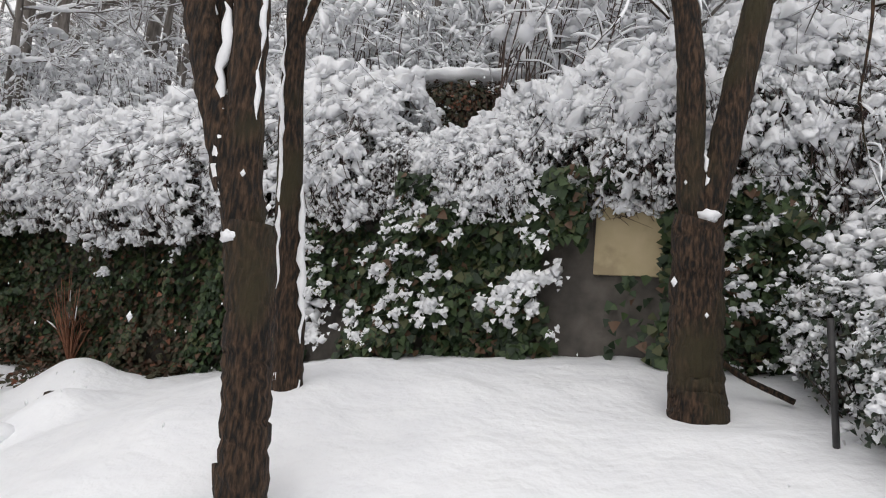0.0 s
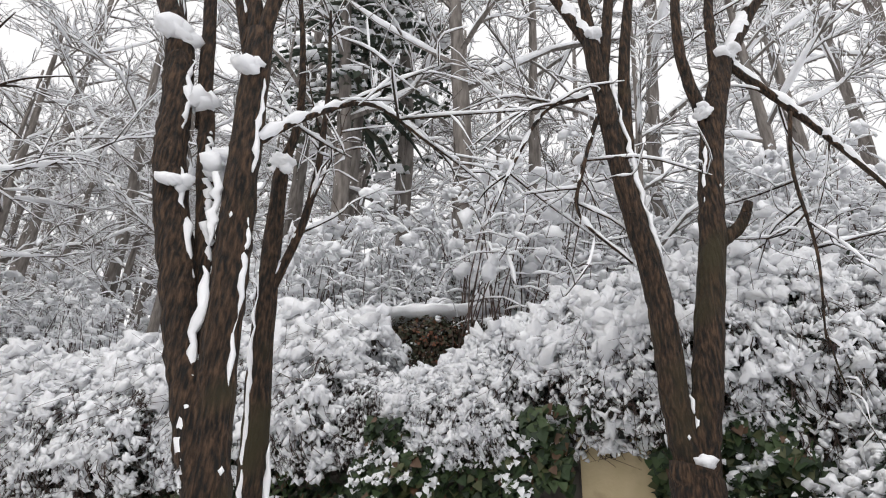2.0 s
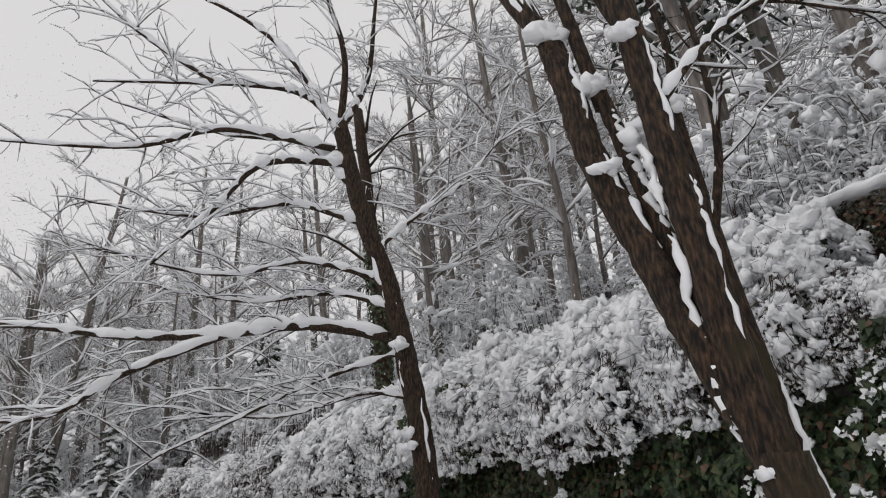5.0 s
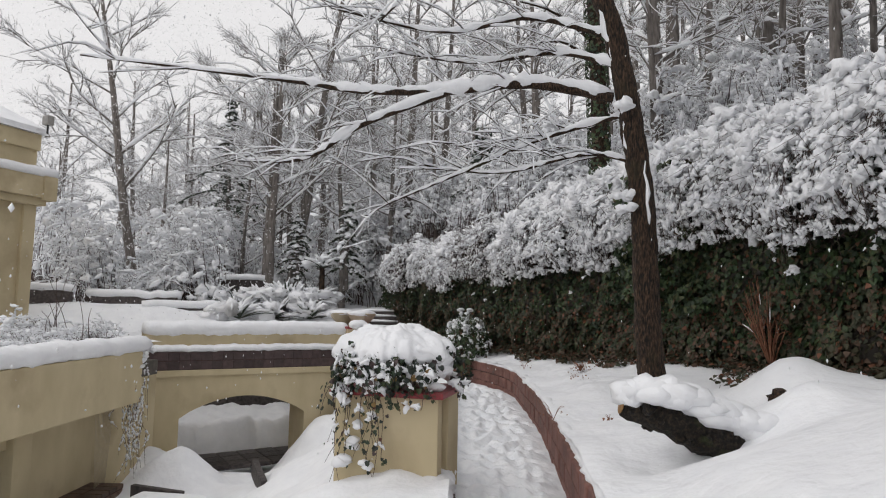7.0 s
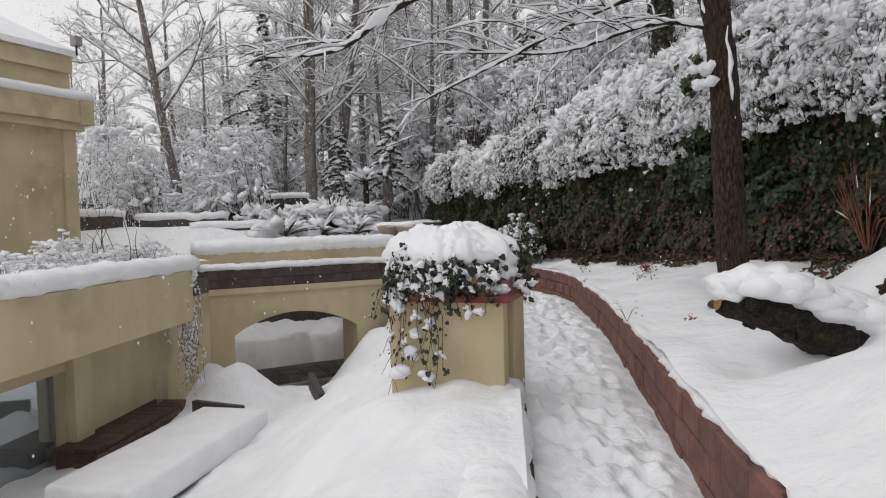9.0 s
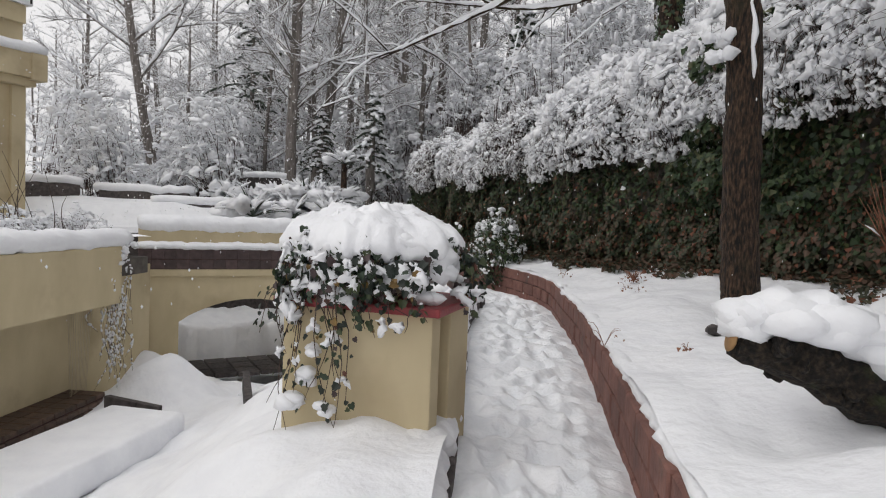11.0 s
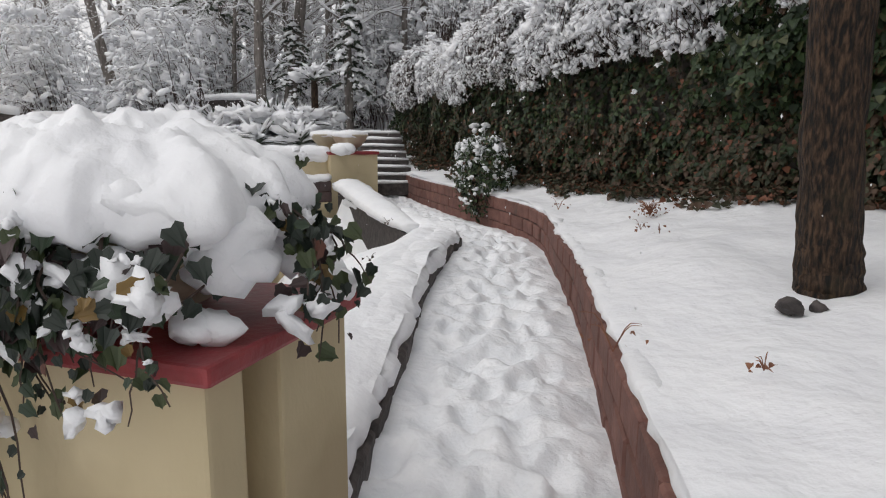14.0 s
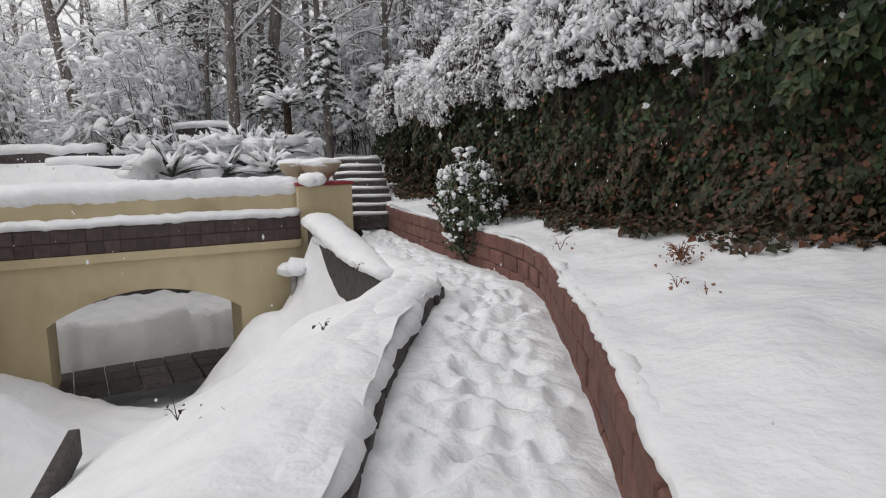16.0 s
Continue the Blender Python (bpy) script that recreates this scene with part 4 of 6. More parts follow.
B_TRUNK = [(2.02, 4.1, 1.2), (2.01, 4.1, 1.55), (1.99, 4.1, 2.1), (1.98, 4.1, 2.6)]
B_LEFT = [(1.97, 4.1, 2.45), (1.92, 4.1, 3.0), (1.88, 4.09, 3.7), (1.75, 4.09, 4.5), (1.6, 4.08, 5.75)]
B_RIGHT = [(2.0, 4.1, 2.45), (2.10, 4.1, 3.0), (2.27, 4.11, 3.95), (2.42, 4.12, 4.9), (2.6, 4.13, 5.6)]
park_tree("tree", "dark two-stemmed pollarded tree with mossy bark in snow", (2.0, 4.1, 1.4),
    [(B_TRUNK, .155, .145), (B_LEFT, .09, .065), (B_RIGHT, .095, .075), ([(2.3, 4.1, 4.0), (2.48, 4.1, 4.15), (2.56, 4.08, 4.32)], .05, .03), ([(2.0, 4.1, 1.75), (2.02, 4.08, 1.5), (2.02, 4.08, 1.25)], .148, .18)],
    [([(1.6, 4.08, 5.7), (1.17, 4.06, 6.53), (.77, 4.04, 7.2), (-.2, 4.0, 8.5)], .04, .01), ([(1.62, 4.08, 5.7), (1.5, 4.07, 6.6), (1.04, 4.05, 8.5), (.8, 4.0, 9.4)], .04, .01),
     ([(1.65, 4.08, 5.2), (1.79, 4.09, 6.4), (1.76, 4.09, 7.1), (1.6, 4.1, 8.6)], .04, .01), ([(1.79, 4.09, 4.7), (1.86, 4.09, 5.69), (2.06, 4.1, 7.0), (2.2, 4.2, 8.6)], .045, .01),
     ([(2.4, 4.12, 4.9), (2.28, 4.11, 5.75), (2.39, 4.12, 7.04), (2.4, 4.2, 8.6)], .045, .01), ([(2.5, 4.12, 5.2), (2.58, 4.13, 6.2), (2.73, 4.14, 7.05), (2.9, 4.2, 8.5)], .04, .01),
     ([(2.62, 4.13, 5.55), (2.99, 4.15, 6.26), (3.67, 4.18, 6.6), (4.6, 4.22, 6.5)], .045, .012), ([(2.6, 4.13, 5.6), (3.06, 4.15, 5.13), (3.37, 4.17, 4.77), (3.8, 4.18, 4.2)], .03, .008),
     ([(2.62, 4.13, 5.6), (3.14, 4.16, 6.46), (3.8, 4.19, 6.9), (4.8, 4.23, 7.3)], .04, .01), ([(1.55, 4.08, 5.2), (1.24, 4.06, 5.07), (1.01, 4.05, 4.63), (.85, 4.04, 4.2)], .016, .005),
     ([(1.66, 4.08, 5.2), (1.48, 4.07, 4.6), (1.43, 4.07, 4.2), (1.75, 4.09, 3.86)], .016, .006), ([(3.02, 4.15, 5.13), (2.94, 4.15, 4.62), (2.97, 4.15, 4.0), (2.89, 4.14, 3.4)], .014, .006)],
    [(B_LEFT, [(.0, .26), (.55, .95)], .028, (.075, -.05, 0)), (B_RIGHT, [(.02, .14), (.6, .72)], .026, (-.06, -.05, 0))],
    [((2.0, 4.0, 2.62), .06), ((1.62, 4.03, 5.75), .07), ((2.35, 4.05, 5.05), .06), ((2.6, 4.08, 5.62), .08)], 5, 7, 0.8)

C_TRUNK = [(-4.98, 6.3, .3), (-4.99, 6.3, .62), (-5.02, 6.26, 1.67), (-5.05, 6.22, 2.9), (-5.13, 6.12, 3.92), (-5.23, 5.98, 4.9), (-5.42, 5.73, 6.0), (-5.58, 5.52, 7.4)]
park_tree("tree", "tall dark leaning tree with long low snow-laden limbs", (-5.0, 6.3, .5),
    [(C_TRUNK, .165, .11), ([(-5.0, 6.29, .9), (-4.97, 6.31, .55), (-4.96, 6.31, .3)], .155, .185)],
    [([(-5.25, 5.95, 4.2), (-5.88, 5.12, 4.38), (-6.49, 4.3, 4.29), (-7.13, 3.44, 4.3), (-7.75, 2.62, 4.45), (-9.38, .45, 4.8)], .055, .01), ([(-6.45, 4.35, 4.29), (-7.12, 3.46, 3.86), (-7.55, 2.89, 3.43), (-8.1, 2.2, 3.4)], .035, .008),
     ([(-5.5, 5.63, 6.74), (-6.19, 4.7, 6.69), (-6.57, 4.19, 5.99), (-7.0, 3.6, 5.2)], .045, .01), ([(-5.58, 5.52, 7.29), (-5.87, 5.14, 7.84), (-6.39, 4.44, 7.96), (-7.6, 2.9, 7.9)], .045, .01),
     ([(-5.55, 5.55, 7.3), (-5.31, 5.88, 8.21), (-5.21, 6.01, 9.41), (-5.1, 6.1, 10.6)], .045, .01), ([(-5.57, 5.54, 7.3), (-5.51, 5.61, 8.6), (-5.65, 5.4, 9.8), (-5.8, 5.3, 11)], .05, .01),
     ([(-6.6, 4.1, 7.95), (-7.23, 3.32, 8.72), (-7.7, 2.7, 9.5)], .03, .008), ([(-5.6, 5.45, 6.95), (-6.51, 4.27, 7.2), (-7.23, 3.32, 6.87), (-8.3, 1.9, 6.9)], .04, .01),
     ([(-5.3, 5.9, 5.0), (-6.0, 5.2, 5.3), (-6.6, 4.3, 5.1), (-7.6, 3.2, 5.5)], .03, .008), ([(-5.1, 6.15, 3.4), (-5.5, 5.7, 3.5), (-6.2, 5.0, 3.3), (-6.9, 4.4, 3.4)], .02, .006),
     ([(-5.2, 6.0, 4.6), (-5.9, 5.6, 4.9), (-6.8, 4.9, 4.9), (-8.0, 4.2, 5.3)], .03, .008), ([(-5.4, 5.75, 5.8), (-6.2, 5.1, 6.2), (-7.1, 4.3, 6.1), (-8.4, 3.3, 6.5)], .035, .008), ([(-5.5, 5.6, 6.4), (-6.1, 5.3, 7.2), (-7.2, 4.6, 7.6), (-8.6, 3.6, 8.4)], .035, .008), ([(-5.15, 6.1, 4.0), (-5.9, 5.3, 3.7), (-6.6, 4.6, 3.3), (-7.4, 3.9, 2.9)], .022, .006), ([(-5.55, 5.55, 7.1), (-6.0, 4.8, 8.6), (-6.9, 3.9, 9.6), (-8.0, 3.0, 10.2)], .035, .008), ([(-5.3, 5.85, 5.4), (-4.9, 6.3, 5.9), (-4.4, 6.8, 6.4), (-3.9, 7.3, 7.2)], .025, .006)],
    [(C_TRUNK, [(.02, .14), (.4, .5)], .03, (.13, -.05, 0)), (C_TRUNK, [(.5, .62), (.68, .8)], .04, (-.02, -.11, 0))],
    [((-5.12, 6.05, 2.98), .12), ((-5.13, 6.02, 2.82), .09), ((-5.1, 5.95, 4.1), .10)], 9, 15, 1.25, 0.06, 1.7)

# ivied trunk behind
IVX, IVY_ = -8.7, 9.5
np.random.seed(21)
ob = thing("tree", "straight ivy-clad trunk rising out of the snowed shrubs", "tree", (IVX, IVY_, 3.0), "forest trees")
wood, white, green = Shape(), Shape(), Shape()
pts = [(IVX, IVY_, 2.6), (IVX - .05, IVY_ - .05, 4.5), (IVX - .1, IVY_ - .1, 7), (IVX - .3, IVY_ - .2, 11)]
limb(wood, white, pts, .2, .12, 10, 0, 24)
for j in range(10):
    a, z = rnd.uniform(0, 6.28), rnd.uniform(6, 10.5)
    b = np.array([IVX - .15, IVY_ - .12, z])
    e = b + np.array([math.cos(a), math.sin(a), 0.3]) * rnd.uniform(1.2, 2.4)
    limb(wood, white, [b, (b + e) / 2 + [0, 0, .2], e], .035, .008, 5, 1, 8)
    twigs_on(wood, white, [b, (b + e) / 2 + [0, 0, .2], e], 6, .8, .008, j + 900)
k = 1600
z = np.random.uniform(2.8, 8, k)
a = np.random.uniform(0, 6.28, k)
c = np.column_stack([IVX - .03 + .22 * np.cos(a) - (z - 3) * .02, IVY_ - .03 + .22 * np.sin(a) - (z - 3) * .02, z])
green.leaves(c, np.column_stack([np.cos(a), np.sin(a), np.full(k, .3)]), np.random.uniform(.05, .09, k))
part("trunk", wood, BARK, ob)
part("snow", white, SNOW, ob)
part("ivy", green, IVY, ob, "dark ivy round the trunk", smooth=False)


# ---------------------------------------------------------------- the wood on the slope
def grow(wood, white, base, tip, r, level, g, snow):
    """A bough that forks again and again."""
    base, tip = np.array(base, float), np.array(tip, float)
    mid = (base + tip) / 2 + np.array([g.gauss(0, .08), g.gauss(0, .08), g.uniform(0, .12)]) * np.linalg.norm(tip - base)
    limb(wood, white, [base, mid, tip], r, r * .35, 5 if level > 2 else 3, snow, 7 if level > 2 else 5, .05)
    if level == 0:
        return
    ln = np.linalg.norm(tip - base)
    for _ in range(7 if level > 1 else 9):
        u = g.uniform(.25, 1)
        b = base + (tip - base) * u + (mid - (base + tip) / 2) * (1 - abs(2 * u - 1))
        d = (tip - base) / ln + np.array([g.gauss(0, .6), g.gauss(0, .6), g.gauss(.12, .4)])
        grow(wood, white, b, b + d / np.linalg.norm(d) * ln * g.uniform(.3, .55), r * .45, level - 1, g, snow)


def bare_tree(seed, height, r, lowest, label, snow=1.55, boughs=13):
    np.random.seed(seed)
    g = random.Random(seed)
    ob = thing("tree", label, "tree", group="forest trees")
    wood, twig, white = Shape(), Shape(), Shape()
    lean = g.uniform(-.6, .6)
    line = [(0, 0, -.6), (lean * .2, 0, height * .3), (lean * .6, .2, height * .6), (lean, .3, height)]
    limb(wood, white, line, r, r * .25, 9, 0, 24)
    p = curve_points(line, 40)
    for j in range(boughs):
        i = int(40 * (lowest + (1 - lowest) * (j + g.random()) / boughs * .97))
        a = j * 2.4 + g.uniform(-.5, .5)
        ln = height * g.uniform(.14, .26) * (1.25 - i / 40 * .6)
        e = p[i] + np.array([math.cos(a), math.sin(a), g.uniform(.15, .9)]) * ln
        grow(twig, white, p[i], e, r * .34 * (1.2 - i / 50), 2, g, snow)
    part("trunk", wood, BARK_HAZED, ob, "grey-brown bark paled as if by haze")
    part("crown", twig, BARK_HAZED, ob, smooth=False)
    part("snow", white, SNOW, ob, "snow along every branch")
    return ob


def fir(seed, height, width, label, snow=1.0, lowest=.12):
    np.random.seed(seed)
    g = random.Random(seed)
    ob = thing("conifer", label, "tree", group="forest conifers")
    wood, green, white = Shape(), Shape(), Shape()
    wood.tube([(0, 0, -.5), (0, 0, height * .5), (.1, 0, height)], (.16, .1, .02), 7)
    n = int(height * 7)
    cs, ns = [], []
    for j in range(n):
        u = (j + g.random()) / n
        z = height * (lowest + (1 - lowest) * u)
        ln = width * (.35 + .65 * math.sin(math.pi * min(1, u * .8 + .25))) * (1 - u ** 3) * g.uniform(.35, 1.15) + .15
        a = j * 2.39996 + g.uniform(-.4, .4)
        d = np.array([math.cos(a), math.sin(a), 0])
        t = np.linspace(0, 1, 7)
        p = np.array([0, 0, z]) + d[None] * (ln * t)[:, None]
        p[:, 2] += ln * (.18 * t - .55 * t ** 2)
        green.tube(p - [0, 0, .04], (.02, .07, .10, .06, .01), 5, .5, .4, cap=False)
        for c, e in zip(p[1:-1], p[2:]):
            if g.random() < .62:
                w = g.uniform(.04, .12) * snow
                oriented_lump(white, c + (e - c) * g.random() + [0, 0, .03], e - c, (w * g.uniform(1, 2.2), w * g.uniform(.7, 1.4), w * .5), .35)
        m = 26
        tt = np.random.uniform(.15, 1, m)
        q = np.array([0, 0, z]) + d[None] * (ln * tt)[:, None]
        q[:, 2] += ln * (.18 * tt - .55 * tt ** 2) - .05
        sdir = np.array([-d[1], d[0], 0])
        cs.append(q + sdir[None] * np.random.normal(0, .12 + .05 * ln, m)[:, None] - [0, 0, .04])
        ns.append(np.random.normal(0, .6, (m, 3)) + [0, 0, 1])
    cs, ns = np.concatenate(cs), np.concatenate(ns)
    green.leaves(cs, ns, np.random.uniform(.08, .2, len(cs)), .9)
    sel = np.random.uniform(0, 1, len(cs)) < .3
    for c in cs[sel][:520]:
        white.lump(c + [0, 0, .06], np.random.uniform(.06, .16) * np.array([1.2, 1.2, .5]), .3, True)
    part("trunk", wood, BARK_HAZED, ob)
    part("foliage", green, NEEDLE, ob, "dark drooping boughs", smooth=False)
    part("snow", white, SNOW, ob, "thick snow on the boughs")
    return ob


tree_kinds = [bare_tree(31, 11, .17, .3, "tall bare tree with snow on every twig"), bare_tree(32, 13, .20, .4, "tall bare forest tree dusted with snow"), bare_tree(33, 8, .10, .2, "slender bare tree with snow-lined twigs", 1.7), bare_tree(34, 15, .24, .35, "large old bare tree in falling snow", 1.5, 15)]
fir_kinds = [None, fir(42, 11, 2.8, "tall evergreen tree laden with snow", 1.1), fir(43, 4.2, 1.4, "young evergreen tree covered in snow", 1.2), fir(44, 12.5, 2.1, "tall dark pine with a bare trunk and a drooping crown", .55, .42)]
places = {}


def stand(src, x, y, z, turn, k):
    m = pose(x, y, z, 0, 0, turn) @ Matrix.Diagonal((k, k, k, 1))
    if src not in places:
        places[src] = 1
        src.matrix_world = m
        return src
    ob = copy_thing(src, m)
    ob.scale = (k, k, k)
    return ob


def ground_z(x, y):
    return float(land(np.array([float(x)]), np.array([float(y)]))[0, 2])


def hill_z(x, y):
    d, _ = side_of(HILL, np.array([[x, y]]))
    return float(hill_height(np.array([x]), np.array([y]), d)[0])


# single trees that stand out
for src, x, y, turn, k in ((1, .6, 9.3, 20, 1.0), (0, -1.75, 10.6, 80, 1.15), (0, 3.6, 9.2, 200, .9), (3, -3.6, 13.6, 50, .9), (1, 1.9, 11.6, 140, .8), (2, 5.2, 8.6, 10, 1.1), (2, -5.6, 12.2, 99, 1.2), (0, -10.5, 13.5, 12, 1.0), (1, -8.6, 15.3, 77, 1.0), (2, -9.4, 11.9, 200, 1.0), (2, 2.8, 7.4, 300, .7)):
    dd, _ = side_of(HILL, np.array([[x, y]]))
    stand(tree_kinds[src], x, y, float(hill_height(np.array([x]), np.array([y]), dd)[0]) - .2, turn, k)
stand(fir_kinds[3], -1.74, 11.2, hill_z(-1.74, 11.2) - .3, 40, 1.0)
far_tree = stand(tree_kinds[3], -34.2, 4.6, ground_z(-34.2, 4.6), 15, 1.05)
far_tree.rotation_euler = (radians(9), radians(-5), radians(15))
far_tree = stand(tree_kinds[1], -27.5, 9.75, ground_z(-27.5, 9.75) - .1, 190, 1.2)
far_tree.rotation_euler = (radians(7), radians(-4), radians(190))
stand(tree_kinds[1], -33, 13.5, ground_z(-33, 13.5), 190, 1.1)
g2 = random.Random(5)


def behind_wall(x, back):
    return float(np.interp(x, [-60, -34, -24, -18, -12, -4, 2, 9, 20], [22, 15, 12.2, 11.2, 9.75, 8.15, 5.4, 2.6, -1])) + back


for x, y, k in ((-24.5, 11.2, .8), (-19.5, 14.5, 1.0), (-27, 10, .7)):
    stand(fir_kinds[2], x, y, hill_z(x, y) - .2, x * 40, k)
for _ in range(66):
    x = g2.uniform(-30, 14)
    y = behind_wall(x, g2.uniform(4.5, 24))
    stand(g2.choice(tree_kinds), x, y, hill_z(x, y) - .25, g2.uniform(0, 360), g2.uniform(.65, 1.2))
for j in range(44):
    a, r = radians(g2.uniform(54, 79)), g2.uniform(27, 58)
    x, y = -r * math.sin(a), r * math.cos(a) + 1
    z = ground_z(x, y) if y < behind_wall(x, 0) else hill_z(x, y)
    stand(fir_kinds[1] if j % 20 == 8 else g2.choice(tree_kinds), x, y, z - .25, g2.uniform(0, 360), g2.uniform(.75, 1.2))
for _ in range(34):
    a, r = radians(g2.uniform(74, 93)), g2.uniform(42, 72)
    x, y = -r * math.sin(a), r * math.cos(a) + 1
    stand(g2.choice(tree_kinds), x, y, ground_z(x, y) - .25, g2.uniform(0, 360), g2.uniform(.7, 1.1))
for _ in range(60):
    a, r = radians(g2.uniform(56, 90)), g2.uniform(25, 44)
    x, y = -r * math.sin(a), r * math.cos(a) + 1
    z = ground_z(x, y) if y < behind_wall(x, 0) else hill_z(x, y)
    stand(g2.choice([shrub_low, shrub_low, shrub_tall, shrub_tall, shrub_tall]), x, y, z - .1, g2.uniform(0, 360), g2.uniform(1.0, 2.0))
for _ in range(16):
    a, r = radians(g2.uniform(60, 300)), g2.uniform(26, 48)
    x, y = r * math.sin(a), r * math.cos(a) - 6
    if x > -12 and y < 0:
        stand(g2.choice(tree_kinds), x, y, ground_z(x, y) - .1, g2.uniform(0, 360), g2.uniform(.9, 1.3))
for _ in range(110):
    x = g2.uniform(-26, 9)
    y = behind_wall(x, g2.uniform(1.6, 13))
    if -1.2 < x < 1.4 and y < 8.6:
        continue
    stand(g2.choice([shrub_low, shrub_low, shrub_tall, shrub_tall, shrub_tall]), x, y, hill_z(x, y) - .1, g2.uniform(0, 360), g2.uniform(.7, 1.35))
for _ in range(44):
    x = g2.uniform(-3, 9)
    y = behind_wall(x, g2.uniform(1.3, 5.5))
    if -1.0 < x < 1.2 and 7.2 < y < 8.4:
        continue
    stand(g2.choice([shrub_low, shrub_tall]), x, y, hill_z(x, y) - .1, g2.uniform(0, 360), g2.uniform(.7, 1.2))


# ---------------------------------------------------------------- bridge, pier and sunken yard
BX = -15.75  # face of the bridge towards the path
BTURN = math.atan2(0.35, 4.75)  # it runs nearly north


def bridge_shape(shape):
    """From the bridge's own axes (x out of its face, y along it) to the place."""
    return turned(shape, (BX, 2.4, 0), -BTURN)


bridge = thing("footbridge", "yellow plastered footbridge with a flat arch and snow on its parapet", "bridge", (-15.6, 4.8, -1.9))
b = bmesh.new()
outline = [(0, -2.8), (.78, -2.8), (.78, -1.1)]
for k in range(0, 17):
    u = k / 16
    outline.append((.78 + 2.92 * u, -1.06 + .46 * math.sin(math.pi * u) ** .8))
outline += [(3.7, -1.08), (3.7, -2.8), (4.8, -2.8), (4.8, -.1), (0, -.1)]
face = b.faces.new([b.verts.new((0, y, z)) for y, z in outline])
ext = bmesh.ops.extrude_face_region(b, geom=[face])
for v in [q for q in ext["geom"] if isinstance(q, bmesh.types.BMVert)]:
    v.co.x -= 1.3
bmesh.ops.recalc_face_normals(b, faces=b.faces[:])
sh = Shape()
b.verts.index_update()
sh.add([v.co[:] for v in b.verts], [[v.index for v in f.verts] for f in b.faces])
b.free()
part("arch_wall", bridge_shape(sh), PLASTER, bridge, "stained yellow plaster", smooth=False)
part("cornice", bridge_shape(bevelled((-1.3, 0, -.1), (.07, 4.8, .04), .012)), PLASTER, bridge, smooth=False)
part("fascia", bridge_shape(bevelled((-1.2, 0, .04), (.02, 4.8, .46), .01)), MORTAR, bridge, "dark tiled band", smooth=False)
tile = bevelled((0, -.118, -.095), (.016, .118, .095), .006, 1).mesh("tile", MAROON, False)
for i in range(20):
    for j in range(2):
        t = new("tile", tile)
        t.parent = bridge
        yy = .12 + i * .24
        t.matrix_local = Matrix.Translation(-bridge.location) @ Matrix.Translation((BX, 2.4, 0)) @ pose(0, 0, 0, 0, 0, -math.degrees(BTURN)) @ Matrix.Translation((.018, yy, .145 + j * .205))
part("parapet", bridge_shape(bevelled((-.55, 0, .44), (-.22, 4.8, .86), .012)), PLASTER, bridge, smooth=False)
far_par = bevelled((-1.3, 0, .44), (-1.05, 4.8, .86), .012)
part("parapet", bridge_shape(far_par), PLASTER, bridge, smooth=False)


def snow_bar(y0, y1, x, z, rx, rz, seed):
    np.random.seed(seed)
    s = Shape()
    n = max(12, int((y1 - y0) * 9))
    p = np.column_stack([np.full(n, x) + np.random.normal(0, .008, n), np.linspace(y0, y1, n), np.full(n, z) + np.random.normal(0, .012, n)])
    s.tube(p, np.concatenate([[rx * .8], np.full(n - 2, rx), [rx * .8]]), 12, rz / rx, .05)
    return s


part("snow", bridge_shape(snow_bar(0, 4.85, -.38, .97, .26, .19, 3)), SNOW, bridge, "rounded snow on the parapet")
part("snow", bridge_shape(snow_bar(0, 4.8, -.10, .52, .17, .09, 4)), SNOW, bridge, "snow on the ledge")
part("snow", bridge_shape(snow_bar(0, 4.8, -1.17, .95, .24, .18, 5)), SNOW, bridge, "rounded snow on the parapet")

pier = thing("gate_pier", "square yellow plastered pier with a red cap in snow", "pier", (-15.35, 7.66, -1.3))
part("shaft", turned(bevelled((-.62, -.5, -1.4), (.02, .5, .98), .015), (-15.38, 7.68, 0), -BTURN), PLASTER, pier, smooth=False)
part("cap", turned(bevelled((-.65, -.53, .98), (.05, .53, 1.04), .01), (-15.38, 7.68, 0), -BTURN), RED_PAINT, pier, "red painted cap", smooth=False)
sh = Shape()
for c, r in (((-15.3, 7.45, 1.1), .22), ((-15.25, 7.35, 1.08), .2), ((-15.4, 7.55, 1.1), .18)):
    sh.lump(c, (r, r, r * .6), .15)
part("snow", sh, SNOW, pier, "snow heap on the cap")


def lathe(profile, sides=28):
    s = Shape()
    v = [(r * math.cos(2 * math.pi * j / sides), r * math.sin(2 * math.pi * j / sides), z) for r, z in profile for j in range(sides)]
    f = [(i * sides + j, i * sides + (j + 1) % sides, (i + 1) * sides + (j + 1) % sides, (i + 1) * sides + j) for i in range(len(profile) - 1) for j in range(sides)]
    s.add(v, f)
    return s


def bowl_planter(at, r, h, heap, label):
    ob = thing("planter_bowl", label, "planter", at, "bowls on piers")
    prof = [(r * .30, 0), (r * .42, h * .06), (r * .40, h * .16), (r * .62, h * .34), (r * .86, h * .62), (r * .97, h * .9), (r * 1.02, h * .94), (r * 1.02, h), (r * .95, h), (r * .9, h * .85)]
    part("bowl", turned(lathe(prof), at, 0), BOWL, ob, "pale cast-stone bowl")
    s = Shape()
    s.lump((at[0], at[1], at[2] + h * .98), (r * 1.06, r * 1.06, heap), .07)
    part("snow", s, SNOW, ob, "domed snow filling")
    return ob


